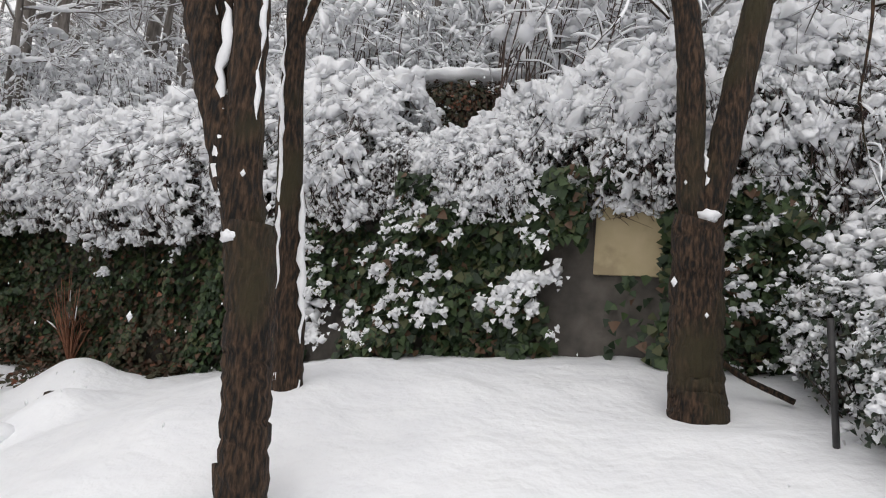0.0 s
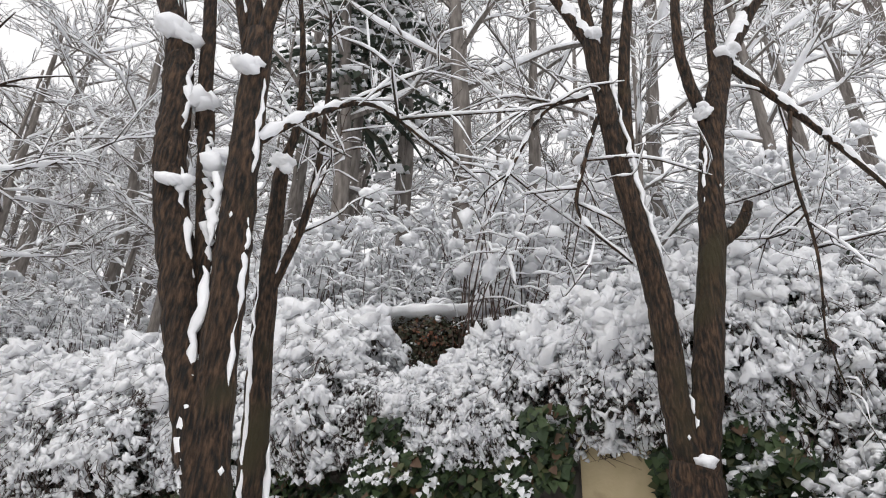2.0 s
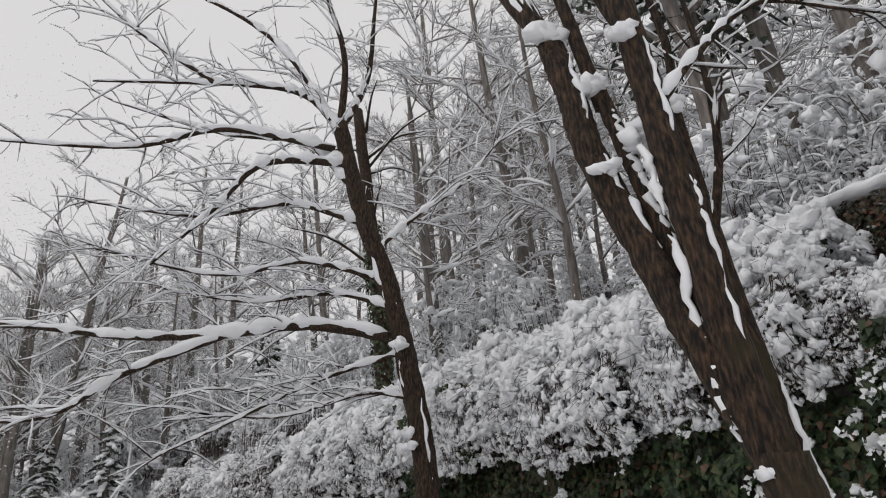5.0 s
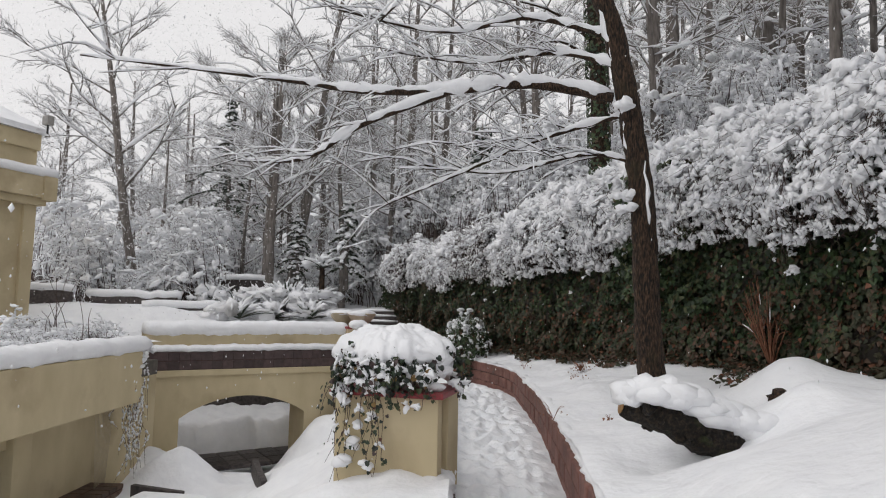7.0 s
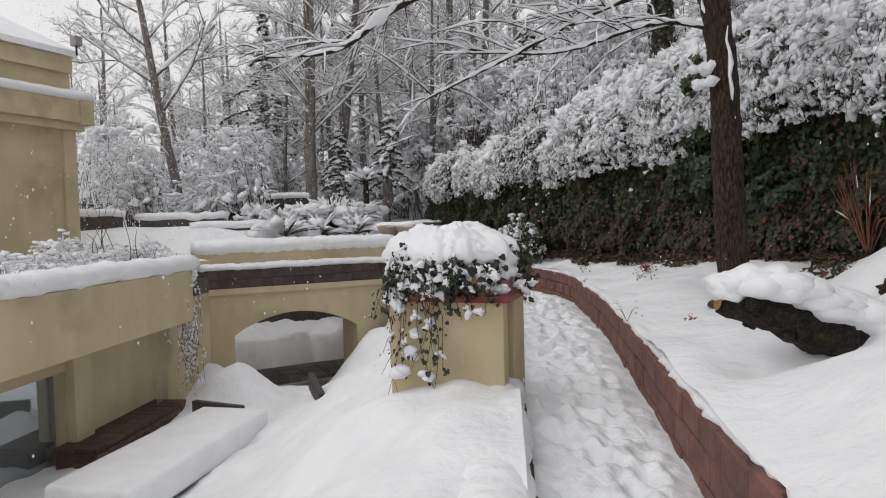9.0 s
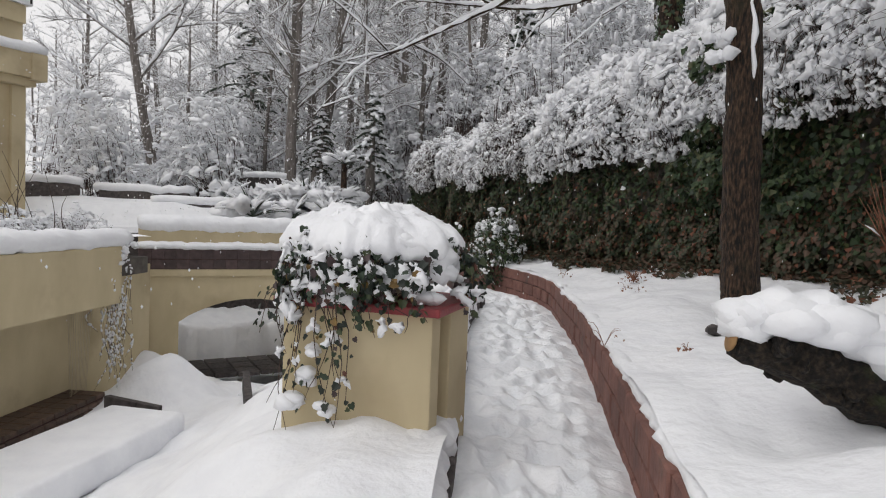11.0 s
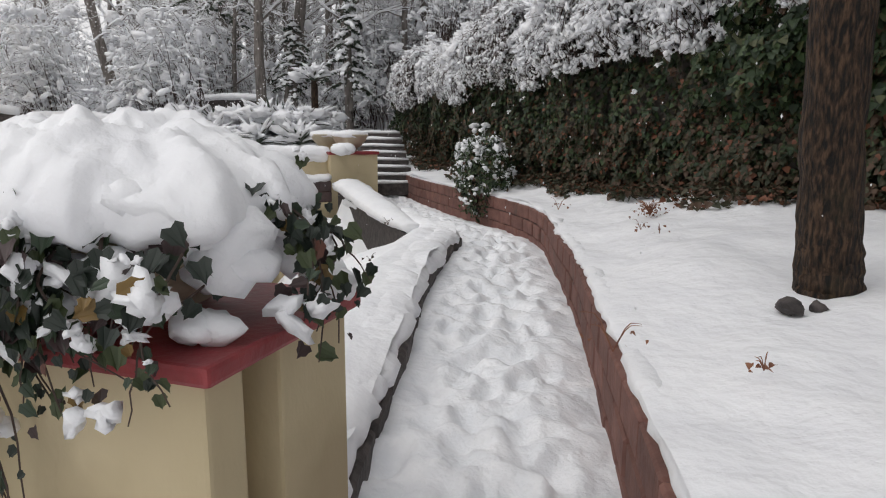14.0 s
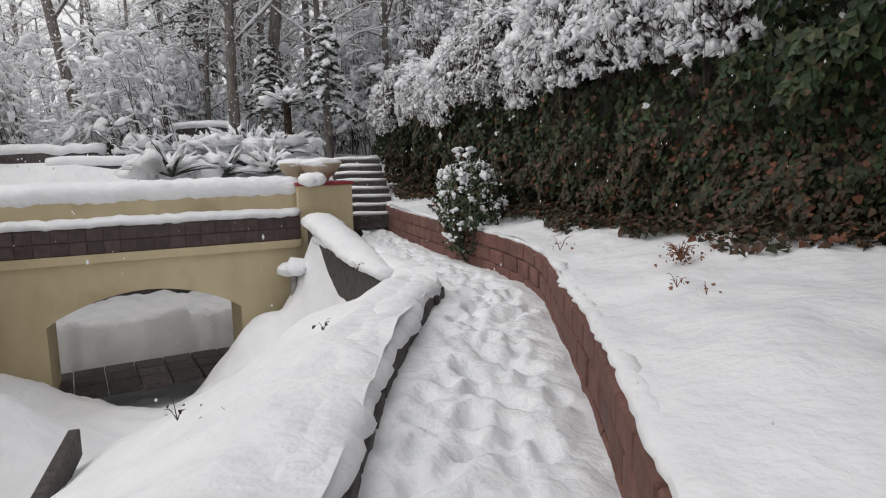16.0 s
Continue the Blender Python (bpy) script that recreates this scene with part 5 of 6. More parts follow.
bowl_planter((-15.85, 7.78, 1.04), .38, .34, .11, "pale stone planter bowl heaped with snow on the pier")
bowl_planter((-16.6, 7.58, 1.04), .38, .34, .11, "pale stone planter bowl heaped with snow beyond the pier")
ob = thing("gate_pier", "square yellow plastered pier behind the parapet", "pier", (-16.6, 7.58, -1.9))
part("shaft", bevelled((-16.9, 7.28, -1.9), (-16.3, 7.88, 1.04), .015), PLASTER, ob, smooth=False)

# dark retaining wall between path and yard, with a pipe
ribbon([(-10.6, 6.62), (-12.2, 6.85), (-14.8, 7.2), (-15.4, 7.3)], .2, lambda x, y: x * 0 - 1.6, lambda x, y: np.interp(x, [-15, -11], [.3, .02]), .25, DARK_STONE, "wall_yard", "dark wet stone retaining wall of the path", "wall")
np.random.seed(8)
s = Shape()
s.tube(curve_points([(-10.9, 6.75, .1), (-12.4, 7.0, .16), (-14.7, 7.35, .36), (-15.2, 7.4, .36)], 40), (.14, .27, .31, .25), 12, .5, .10)
piece("snow_drift", s, SNOW, "soft snow lying on the dark retaining wall", "snow")
ob = thing("pipe_post", "grey metal pipe post capped with snow", "post", (-14.85, 6.85, -1.4))
s = Shape()
s.tube([(-14.85, 6.85, -1.4), (-14.85, 6.85, -.42)], (.055, .055), 12)
part("pipe", s, PIPE, ob)
s = Shape()
for _ in range(5):
    s.lump((-14.8 + rnd.gauss(0, .1), 6.9 + rnd.gauss(0, .12), -.36 + rnd.gauss(0, .03)), (.2, .2, .11), .2)
part("snow", s, SNOW, ob)

# terrace beyond the bridge
ribbon([(-19.6, -1), (-19.5, 3), (-19.3, 8), (-19.3, 11.5)], .5, lambda x, y: x * 0 - 2.2, lambda x, y: x * 0 + .62, .4, DARK_STONE, "wall_terrace", "dark stone terrace wall behind the bridge", "wall")
s = Shape()
xs, ys = np.linspace(-19.25, -17.35, 40), np.linspace(2.0, 7.6, 90)
uu, vv = np.meshgrid(xs, ys, indexing="ij")
front = -17.55 + .22 * np.array([smooth_noise(c * 1.1, 2.0, 4) + .5 * smooth_noise(c * 3.1, 1.0, 4) for c in vv.ravel()])
rise = np.clip((front - uu.ravel()) / .32, 0, 1)
s.add(np.column_stack([uu.ravel(), vv.ravel(), -2.75 + 1.15 * rise ** .55 + .32 * np.clip((front - uu.ravel()) / 1.7, 0, 1) + ripple(uu.ravel(), vv.ravel(), .7, .14) * rise + ripple(uu.ravel(), vv.ravel(), .2, .04) * rise]), [(i * 90 + j, (i + 1) * 90 + j, (i + 1) * 90 + j + 1, i * 90 + j + 1) for i in range(39) for j in range(89)])
piece("snow_drift", s, SNOW, "deep snow drift under the bridge arch", "snow", "stuff")

paving = thing("yard_paving", "dark wet stone paving swept clear under the bridge", "paving", (-16.6, 4.7, -2.45))
slab_ = bevelled((-.24, -.24, -.05), (.24, .24, .05), .015, 1).mesh("paver", DARK_STONE, False)
for i in range(3):
    for j in range(7):
        t = new("paver", slab_)
        t.parent = paving
        t.location = (-17.1 + i * .5 + 16.6, 3.2 + j * .5 - 4.7, .13 + rnd.uniform(-.008, .008))


def terrace(a, c, z0, z1, label):
    ob = thing("terrace_wall", label, "wall", (*a, z0), "garden terraces")
    ang = math.atan2(c[1] - a[1], c[0] - a[0])
    ln = math.hypot(c[0] - a[0], c[1] - a[1])
    part("stones", turned(bevelled((0, -.2, z0), (ln, .2, z1), .03), (*a, 0), ang), DARK_STONE, ob, smooth=False)
    sn = Shape()
    n = int(ln * 5)
    p = np.column_stack([np.linspace(-.1, ln + .1, n), np.random.normal(0, .02, n), z1 + .09 + np.random.normal(0, .02, n)])
    sn.tube(p, np.full(n, .3), 10, .5, .1)
    part("snow", turned(sn, (*a, 0), ang), SNOW, ob, "thick snow on top")
    return ob


terrace((-24.6, 2.0), (-23.4, 4.5), .9, 1.75, "low dark stone terrace wall under thick snow")
terrace((-22.9, 3.4), (-22.4, 5.6), .7, 1.4, "low dark stone terrace wall under thick snow")
terrace((-26.5, 4.4), (-25.5, 6.6), 1.3, 2.1, "low dark stone terrace wall under thick snow")
terrace((-24.5, -.6), (-24.7, 1.4), .9, 1.9, "trimmed hedge wall under thick snow")
terrace((-28.5, 7.2), (-27, 9), 1.5, 2.6, "low dark stone terrace wall under thick snow")


def agave(at, r, seed, label):
    """Sword leaves in a rosette, most of them under snow."""
    np.random.seed(seed)
    g = random.Random(seed)
    ob = thing("agave", label, "plant", at, "terrace plants")
    gr, wh = Shape(), Shape()
    for j in range(26):
        a, up = j * 2.4, g.uniform(.25, 1.2)
        d = np.array([math.cos(a) * math.cos(up), math.sin(a) * math.cos(up), math.sin(up)])
        p = np.array(at) + d[None] * (np.linspace(0, 1, 5) * r * g.uniform(.7, 1.1))[:, None]
        p[:, 2] -= .25 * r * np.linspace(0, 1, 5) ** 2
        gr.tube(p, (.03, .05, .03, .004), 4, .35, cap=False)
        if g.random() < .75:
            wh.tube(p + [0, 0, .05], np.array((.02, .08, .09, .02)) * g.uniform(.6, 1.2), 6, .7, .25)
    for _ in range(9):
        wh.lump(np.array(at) + [g.gauss(0, r * .35), g.gauss(0, r * .35), g.uniform(.05, .42)], (r * g.uniform(.15, .32), r * g.uniform(.15, .32), r * g.uniform(.1, .2)), .45)
    part("foliage", gr, NEEDLE, ob, "dark sword-shaped leaves", smooth=False)
    part("snow", wh, SNOW, ob)
    return ob


g3 = random.Random(12)
for j in range(20):
    x, y = g3.uniform(-23.6, -20.4), g3.uniform(5.6, 9.4)
    agave((x, y, 1.1 if x > -21.5 else 1.6), g3.uniform(.85, 1.3), 60 + j, "spiky garden plant buried in snow on the terrace")
agave((-21.7, 9.0, 2.9), .75, 90, "tall yucca head with drooping snowy leaves")
s = Shape()
s.tube([(-21.7, 9.0, .7), (-21.7, 9.0, 3.0)], (.12, .1), 8)
piece("yucca_trunk", s, BARK, "rough brown yucca trunk on the terrace", "plant")

ob = thing("street_lamp", "black iron garden lamp post with a snow cap", "lamp", (-28.4, 6.8, 1.6))
s = Shape()
s.tube([(-28.4, 6.8, 1.55), (-28.4, 6.8, 3.5)], (.06, .045), 8)
part("post", s, IRON, ob)
part("lantern", turned(lathe([(.05, 0), (.14, .05), (.17, .22), (.2, .26), (.05, .36), (.0, .38)], 12), (-28.4, 6.8, 3.5), 0), IRON, ob)
s = Shape()
s.lump((-28.4, 6.8, 3.88), (.22, .22, .14), .1)
part("snow", s, SNOW, ob)

# stone steps at the end of the path
ob = thing("stone_steps", "dark stone steps with snow on every tread", "stairs", (-16.6, 8.9, .1))
for j in range(8):
    st = bevelled((-.32, -.55, -.1), (.1, .55, .17), .01)
    ang = radians(-12)
    px_, py_ = -16.4 - j * .30, 8.98 + j * .09
    part("step", turned(st, (px_, py_, .12 + j * .16), ang), DARK_STONE, ob, smooth=False)
    sn = Shape()
    sn.tube([(-.05, -.55, .19), (-.06, -.2, .2), (-.05, .2, .19), (-.06, .56, .19)], (.10, .13, .11, .1), 8, .42, .15)
    part("snow", turned(sn, (px_, py_, .12 + j * .16), ang), SNOW, ob)

# ---------------------------------------------------------------- the house
WING = (-12.93, 1.93)
WDIR = math.atan2(-.57, .82)
wing = thing("house_wing", "low yellow plastered house wing with a snow-capped roof parapet", "house", (-9, -1.2, -1.9))


def wing_shape(shape):
    """x runs along the parapet towards the walker, y out of its face."""
    return turned(shape, (*WING, 0), WDIR)


part("parapet", wing_shape(bevelled((-.05, -.45, -.24), (13, 0, .68), .02)), PLASTER, wing, "smooth yellow plaster fascia", smooth=False)
part("roof", wing_shape(bevelled((-1.6, -9.5, .1), (13, -.45, .4), .02)), CONCRETE, wing, smooth=False)
part("wall", wing_shape(bevelled((.35, -1.0, -2.1), (2.5, -.62, -.2), .012)), PLASTER, wing, "yellow plaster wall under the overhang", smooth=False)
part("wall", wing_shape(bevelled((6.6, -1.0, -2.1), (13, -.62, -.2), .012)), PLASTER, wing, "yellow plaster wall under the overhang", smooth=False)
part("lintel", wing_shape(bevelled((2.5, -1.0, -.56), (6.6, -.62, -.2), .01)), PLASTER, wing, smooth=False)
part("pilaster", wing_shape(bevelled((2.16, -.66, -2.1), (2.56, -.5, -.24), .012)), PLASTER, wing, smooth=False)
part("return_wall", wing_shape(bevelled((-2.3, -1.2, -2.1), (.4, -.8, .2), .012)), PLASTER, wing, smooth=False)
np.random.seed(31)
s = Shape()
n = 90
s.tube(np.column_stack([np.linspace(-.25, 13, n), np.full(n, -.2) + np.random.normal(0, .015, n), np.full(n, .80) + np.random.normal(0, .012, n)]), np.full(n, .27), 12, .62, .05)
part("snow", wing_shape(s), SNOW, wing, "thick rounded snow on the parapet")
s = Shape()
xs, ys = np.linspace(-1.6, 13, 50), np.linspace(-9.5, -.4, 34)
uu, vv = np.meshgrid(xs, ys, indexing="ij")
zz = np.array([.78 + .09 * smooth_noise(a * .8, c * .8, 3) + .12 * max(0, smooth_noise(a * 1.9, c * 1.9, 6)) for a, c in zip(uu.ravel(), vv.ravel())])
s.add(np.column_stack([uu.ravel(), vv.ravel(), zz]), [(i * 34 + j, (i + 1) * 34 + j, (i + 1) * 34 + j + 1, i * 34 + j + 1) for i in range(49) for j in range(33)])
part("snow", wing_shape(s), SNOW, wing, "uneven snow over the flat roof")
# sliding glass door
door = part("glass_door", wing_shape(bevelled((2.6, -.86, -2.02), (6.6, -.80, -.56), .004)), GLASS, wing, "dark reflecting panes", smooth=False)
for x0, x1, z0, z1 in ((2.56, 2.68, -2.05, -.55), (3.52, 3.64, -2.02, -.58), (4.6, 4.72, -2.02, -.58), (2.2, 6.6, -.66, -.55), (2.2, 6.6, -2.08, -1.98)):
    fr = part("frame", wing_shape(bevelled((x0, -.84, z0), (x1, -.74, z1), .008)), WHITE_PAINT, door, "white frame", smooth=False)
part("sill", wing_shape(bevelled((1.9, -.8, -2.12), (6.8, -.45, -2.05), .01)), BOWL, wing, smooth=False)

# brick ledge along the wing's foot
ledge = thing("brick_ledge", "wet brown brick ledge along the foot of the wall", "ledge", (-11, -.4, -2))
brick = bevelled((-.11, -.16, -.035), (.11, .16, .035), .008, 1).mesh("brick", BRICK, False)
part("core", wing_shape(bevelled((.3, -.6, -2.2), (2.9, -.04, -1.66), .01)), MORTAR, ledge, smooth=False)
for i in range(11):
    for j in range(2):
        t = new("brick", brick)
        t.parent = ledge
        t.matrix_local = Matrix.Translation(-ledge.location) @ Matrix.Translation((*WING, 0)) @ pose(0, 0, 0, 0, 0, math.degrees(WDIR)) @ pose(.43 + i * .23, -.19 - j * .33, -1.63, 0, 0, rnd.uniform(-1.5, 1.5))
for i in range(11):
    for j in range(4):
        t = new("brick", brick)
        t.parent = ledge
        t.matrix_local = Matrix.Translation(-ledge.location) @ Matrix.Translation((*WING, 0)) @ pose(0, 0, 0, 0, 0, math.degrees(WDIR)) @ pose(.43 + i * .23 + .1 * (j % 2), -.16, -1.72 - j * .08)

# string trellis with frosted creeper at the wing's corner
ob = thing("string_trellis", "taut strings with a frosted bare creeper at the corner", "trellis", (-12.8, 1.5, -1.9))
w2 = Shape()
for j in range(14):
    x0 = .1 + j * .045
    s = Shape()
    s.tube([(x0, -.5 + j * .012, -1.75), (x0 - .02, -.42, -.25)], (.004, .004), 4)
    part("string", wing_shape(s), BOWL, ob)
s = Shape()
for j in range(70):
    x0, z0, y0 = rnd.gauss(-.05, .16), rnd.uniform(-.9, .62), rnd.uniform(-.34, .04)
    ln = rnd.uniform(.25, .95)
    p = curve_points([(x0, y0, z0), (x0 + rnd.gauss(0, .06), y0 + rnd.gauss(0, .05), z0 - ln * .4), (x0 + rnd.gauss(0, .12), y0 + rnd.gauss(0, .06), max(z0 - ln, -1.85))], 9)
    s.tube(p, (.006, .002), 3, cap=False)
    for c, e in zip(p[:-1], p[1:]):
        if rnd.random() < .75:
            g = rnd.uniform(.008, .026)
            oriented_lump(w2, c + (e - c) * rnd.random() + [0, 0, .01], e - c, (g * rnd.uniform(1, 2.2), g, g * .8), .4, False)
for _ in range(30):
    g = rnd.uniform(.03, .08)
    w2.lump((rnd.gauss(-.1, .18), rnd.uniform(-.3, .08), rnd.uniform(.4, .75)), (g * 1.3, g, g * .7), .4)
part("creeper", wing_shape(s), TWIG, ob, smooth=False)
part("snow", wing_shape(w2), SNOW, ob)

# the tall house behind
HOUSE = (-21.0, .57)
HDIR = math.atan2(-.8, .6)
house = thing("house", "tall yellow plastered house with deep cornices under snow", "house", (-19, -2, .4))


def house_shape(shape):
    return turned(shape, (*HOUSE, 0), HDIR)


part("wall", house_shape(bevelled((.28, -9, .2), (12, -.4, 5.8), .02)), PLASTER, house, smooth=False)
part("pilaster", house_shape(bevelled((.26, -.6, .2), (.62, -.3, 4.3), .015)), PLASTER, house, smooth=False)
part("cornice", house_shape(bevelled((0, -9, 4.4), (12, 0, 5.0), .02)), PLASTER, house, "deep yellow cornice", smooth=False)
part("cornice_band", house_shape(bevelled((.12, -9, 4.2), (12, -.12, 4.4), .015)), PLASTER, house, smooth=False)
part("pier", house_shape(bevelled((-.06, -.34, 4.35), (.34, .06, 5.02), .015)), PLASTER, house, smooth=False)
part("roof_cornice", house_shape(bevelled((.3, -9, 5.75), (12, -.25, 6.2), .02)), PLASTER, house, smooth=False)
part("roof_soffit", house_shape(bevelled((.55, -9, 5.5), (12, -.5, 5.75), .02)), PLASTER, house, smooth=False)
np.random.seed(36)
s = Shape()
n = 60
s.tube(np.column_stack([np.linspace(-.05, 12, n), np.full(n, -.16), np.full(n, 5.12) + np.random.normal(0, .01, n)]), np.full(n, .25), 10, .62, .05)
part("snow", house_shape(s), SNOW, house, "snow along the cornice")
sh = Shape()
sh.add([(.2, -.15, 6.2), (12, -.15, 6.2), (12, -4.5, 8.6), (2.4, -4.5, 8.6), (.2, -9, 6.2), (.2, -.15, 6.36), (12, -.15, 6.36), (12, -4.5, 8.8), (2.4, -4.5, 8.8), (.2, -9, 6.36)], [(0, 1, 6, 5), (5, 6, 7, 8), (5, 8, 9), (0, 5, 9, 4), (0, 4, 3), (0, 3, 2, 1), (1, 2, 7, 6)])
part("roof_snow", house_shape(sh), SNOW, house, "snow-covered hipped roof", smooth=False)
ob = thing("floodlight", "small floodlight on a bracket at the roof edge", "lamp", (-20.75, .3, 6.3))
part("case", turned(bevelled((-.12, -.1, 0), (.12, .1, .26), .02), (-20.75, .3, 6.45), .6), PIPE, ob, smooth=False)
s = Shape()
s.tube([(-20.75, .3, 6.2), (-20.75, .3, 6.5)], (.025, .025), 6)
part("bracket", s, IRON, ob)

# plants on the wing's roof
for j, (x, y, k) in enumerate(((2.4, -1.0, .55), (3.6, -1.2, .6), (1.0, -1.1, .5), (5.2, -1.0, .6), (-.6, -1.6, .6), (.3, -2.2, .7), (6.8, -1.5, .6))):
    q = turned(bevelled((x, y, 0), (x + .01, y + .01, .01), .001, 1), (*WING, 0), WDIR).v[0][0]
    stand(shrub_low, float(q[0]), float(q[1]), .66, j * 70, k)
ob = thing("bare_sapling", "bare thin twigs standing out of the roof snow", "shrub", (-12.2, .6, .7))
s = Shape()
for j in range(9):
    x0 = .6 + rnd.gauss(0, .5)
    s.tube(curve_points([(x0, -1.2, .7), (x0 + rnd.gauss(0, .1), -1.2, 1.2), (x0 + rnd.gauss(0, .25), -1.2 + rnd.gauss(0, .2), rnd.uniform(1.4, 2.2))], 8), (.010, .003), 4)
part("twig_mass", wing_shape(s), TWIG, ob, smooth=False)

# ---------------------------------------------------------------- the planter pillar beside the path
PIL = (-4.81, 2.665)  # middle of its front face
PANG = math.atan2(.65, .72)
pillar = thing("planter_pillar", "yellow plastered pillar with a red slab under a snowy ivy bowl", "pillar", (-5.1, 3.0, -1))


def pillar_shape(shape):
    """x along the front face, y backwards along the path."""
    return turned(shape, (*PIL, 0), PANG)


part("front", pillar_shape(bevelled((-.47, .015, -1.2), (.455, .16, .835), .012)), PLASTER, pillar, "stained yellow plaster", smooth=False)
part("core", pillar_shape(bevelled((-.47, .16, -1.2), (.34, .30, .835), .006)), PLASTER, pillar, smooth=False)
part("back", pillar_shape(bevelled((-.47, .30, -1.2), (.47, .68, .835), .012)), PLASTER, pillar, smooth=False)
part("slab", pillar_shape(bevelled((-.51, -.04, .835), (.51, .72, .885), .012)), RED_PAINT, pillar, "chipped red painted slab", smooth=False)
bowl = pillar_shape(turned(lathe([(.14, 0), (.20, .02), (.19, .05), (.30, .12), (.39, .20), (.43, .28), (.45, .29), (.45, .32), (.41, .32)], 32), (-.02, .34, .885), 0))
ob = thing("ivy_planter", "pale stone bowl overflowing with variegated ivy under a dome of snow", "planter", (-4.95, 3.05, .885))
part("bowl", bowl, BOWL, ob, "pale stone bowl")
np.random.seed(52)
wood, snow_, lf = Shape(), Shape(), Shape()
big = []
def snow_cap(shape, mid, rx, ry, base, rise, seed):
    """One uneven cap of snow with an overhanging, frayed edge."""
    nr, na = 42, 132
    v = []
    for r in range(nr + 1):
        q = r / nr
        for k in range(na):
            a = 2 * math.pi * k / na
            edge = 1 + .13 * smooth_noise(3 * math.cos(a), 3 * math.sin(a), seed) + .07 * smooth_noise(9 * math.cos(a), 9 * math.sin(a), seed + 1)
            f = min(q / .86, 1)
            x, y = math.cos(a) * rx * edge * f, math.sin(a) * ry * edge * f
            z = base + rise * max(0, 1 - f ** 2.3) ** .62
            z += .055 * smooth_noise(x * 5, y * 5, seed + 2) * (1 - .4 * f) + .03 * smooth_noise(x * 13, y * 13, seed + 3) + .016 * smooth_noise(x * 27, y * 27, seed + 4) + .010 * smooth_noise(x * 55, y * 55, seed + 5)
            if q > .86:
                d = (q - .86) / .14
                x, y, z = mid[0] + x * (1 - .22 * d * d), mid[1] + y * (1 - .22 * d * d), z - .085 * d ** .6
            else:
                x, y = mid[0] + x, mid[1] + y
            v.append((x, y, z))
    f = [(r * na + k, (r + 1) * na + k, (r + 1) * na + (k + 1) % na, r * na + (k + 1) % na) for r in range(nr) for k in range(na)]
    shape.add(v, f)


def round_leaves(shape, centres, normals, sizes):
    """Lobed ivy leaves, folded along the middle rib."""
    out = [(0, -.30), (.30, -.42), (.52, -.12), (.40, .12), (.36, .38), (.12, .5), (0, .72), (-.12, .5), (-.36, .38), (-.40, .12), (-.52, -.12), (-.30, -.42)]
    for c, nrm, s in zip(centres, normals, sizes):
        nrm = np.asarray(nrm) / (np.linalg.norm(nrm) + 1e-9)
        dn = np.random.normal(0, .5, 3) + [0, 0, -1]
        dn -= nrm * dn.dot(nrm)
        dn /= np.linalg.norm(dn) + 1e-9
        sd = np.cross(dn, nrm)
        v = [np.asarray(c) + sd * x * s + dn * y * s + nrm * s * (.35 * abs(x) - .25 * y * y) for x, y in out]
        shape.add(v, [(0, 1, 2, 3, 4, 5, 6), (0, 6, 7, 8, 9, 10, 11)])


snow_cap(snow_, (-.03, .31), .54, .47, 1.205, .22, 71)
for j in range(40):
    a = rnd.uniform(math.pi * .95, math.pi * 2.1)
    r = rnd.uniform(.035, .10)
    snow_.lump((.43 * math.cos(a) - .02, .33 + .40 * math.sin(a), rnd.uniform(1.02, 1.24)), (r * 1.2, r, r * rnd.uniform(.6, 1.0)), .42)
for j in range(66):
    a = rnd.uniform(math.pi * .9, math.pi * 1.6) if rnd.random() < .65 else rnd.uniform(math.pi * 1.3, math.pi * 2.2)
    x0, y0 = .43 * math.cos(a), .34 + .40 * math.sin(a)
    ln = rnd.uniform(.15, .45) if rnd.random() < .55 else rnd.uniform(.5, 1.15)
    if math.cos(a) > -.05:
        ln = min(ln, rnd.uniform(.2, .42))
    z0 = rnd.uniform(1.1, 1.24)
    out = rnd.uniform(.04, .13)
    p = [(x0, y0, z0), (x0 * 1.12, y0 + math.sin(a) * out, z0 - ln * .2), (x0 * 1.08 + rnd.gauss(0, .05), min(y0, -.02) - .03 - out * .4, z0 - ln * .55), (x0 * 1.05 + rnd.gauss(0, .09), -.05 - rnd.uniform(0, .05), z0 - ln)]
    if math.sin(a) > -.2:
        p = [(x0, y0, z0), (x0 * 1.2, y0, z0 - ln * .1), (x0 * 1.3 + .03, y0 + .02, z0 - ln * .5), (x0 * 1.35 + rnd.gauss(0, .05), y0 + rnd.gauss(0, .08), z0 - ln)]
    q = curve_points(p, 14) + np.cumsum(np.random.normal(0, .007, (14, 3)), axis=0) * [1, .3, .3]
    wood.tube(q, (.005, .002), 4, cap=False)
    big += [(v, a) for v in q[1:]]
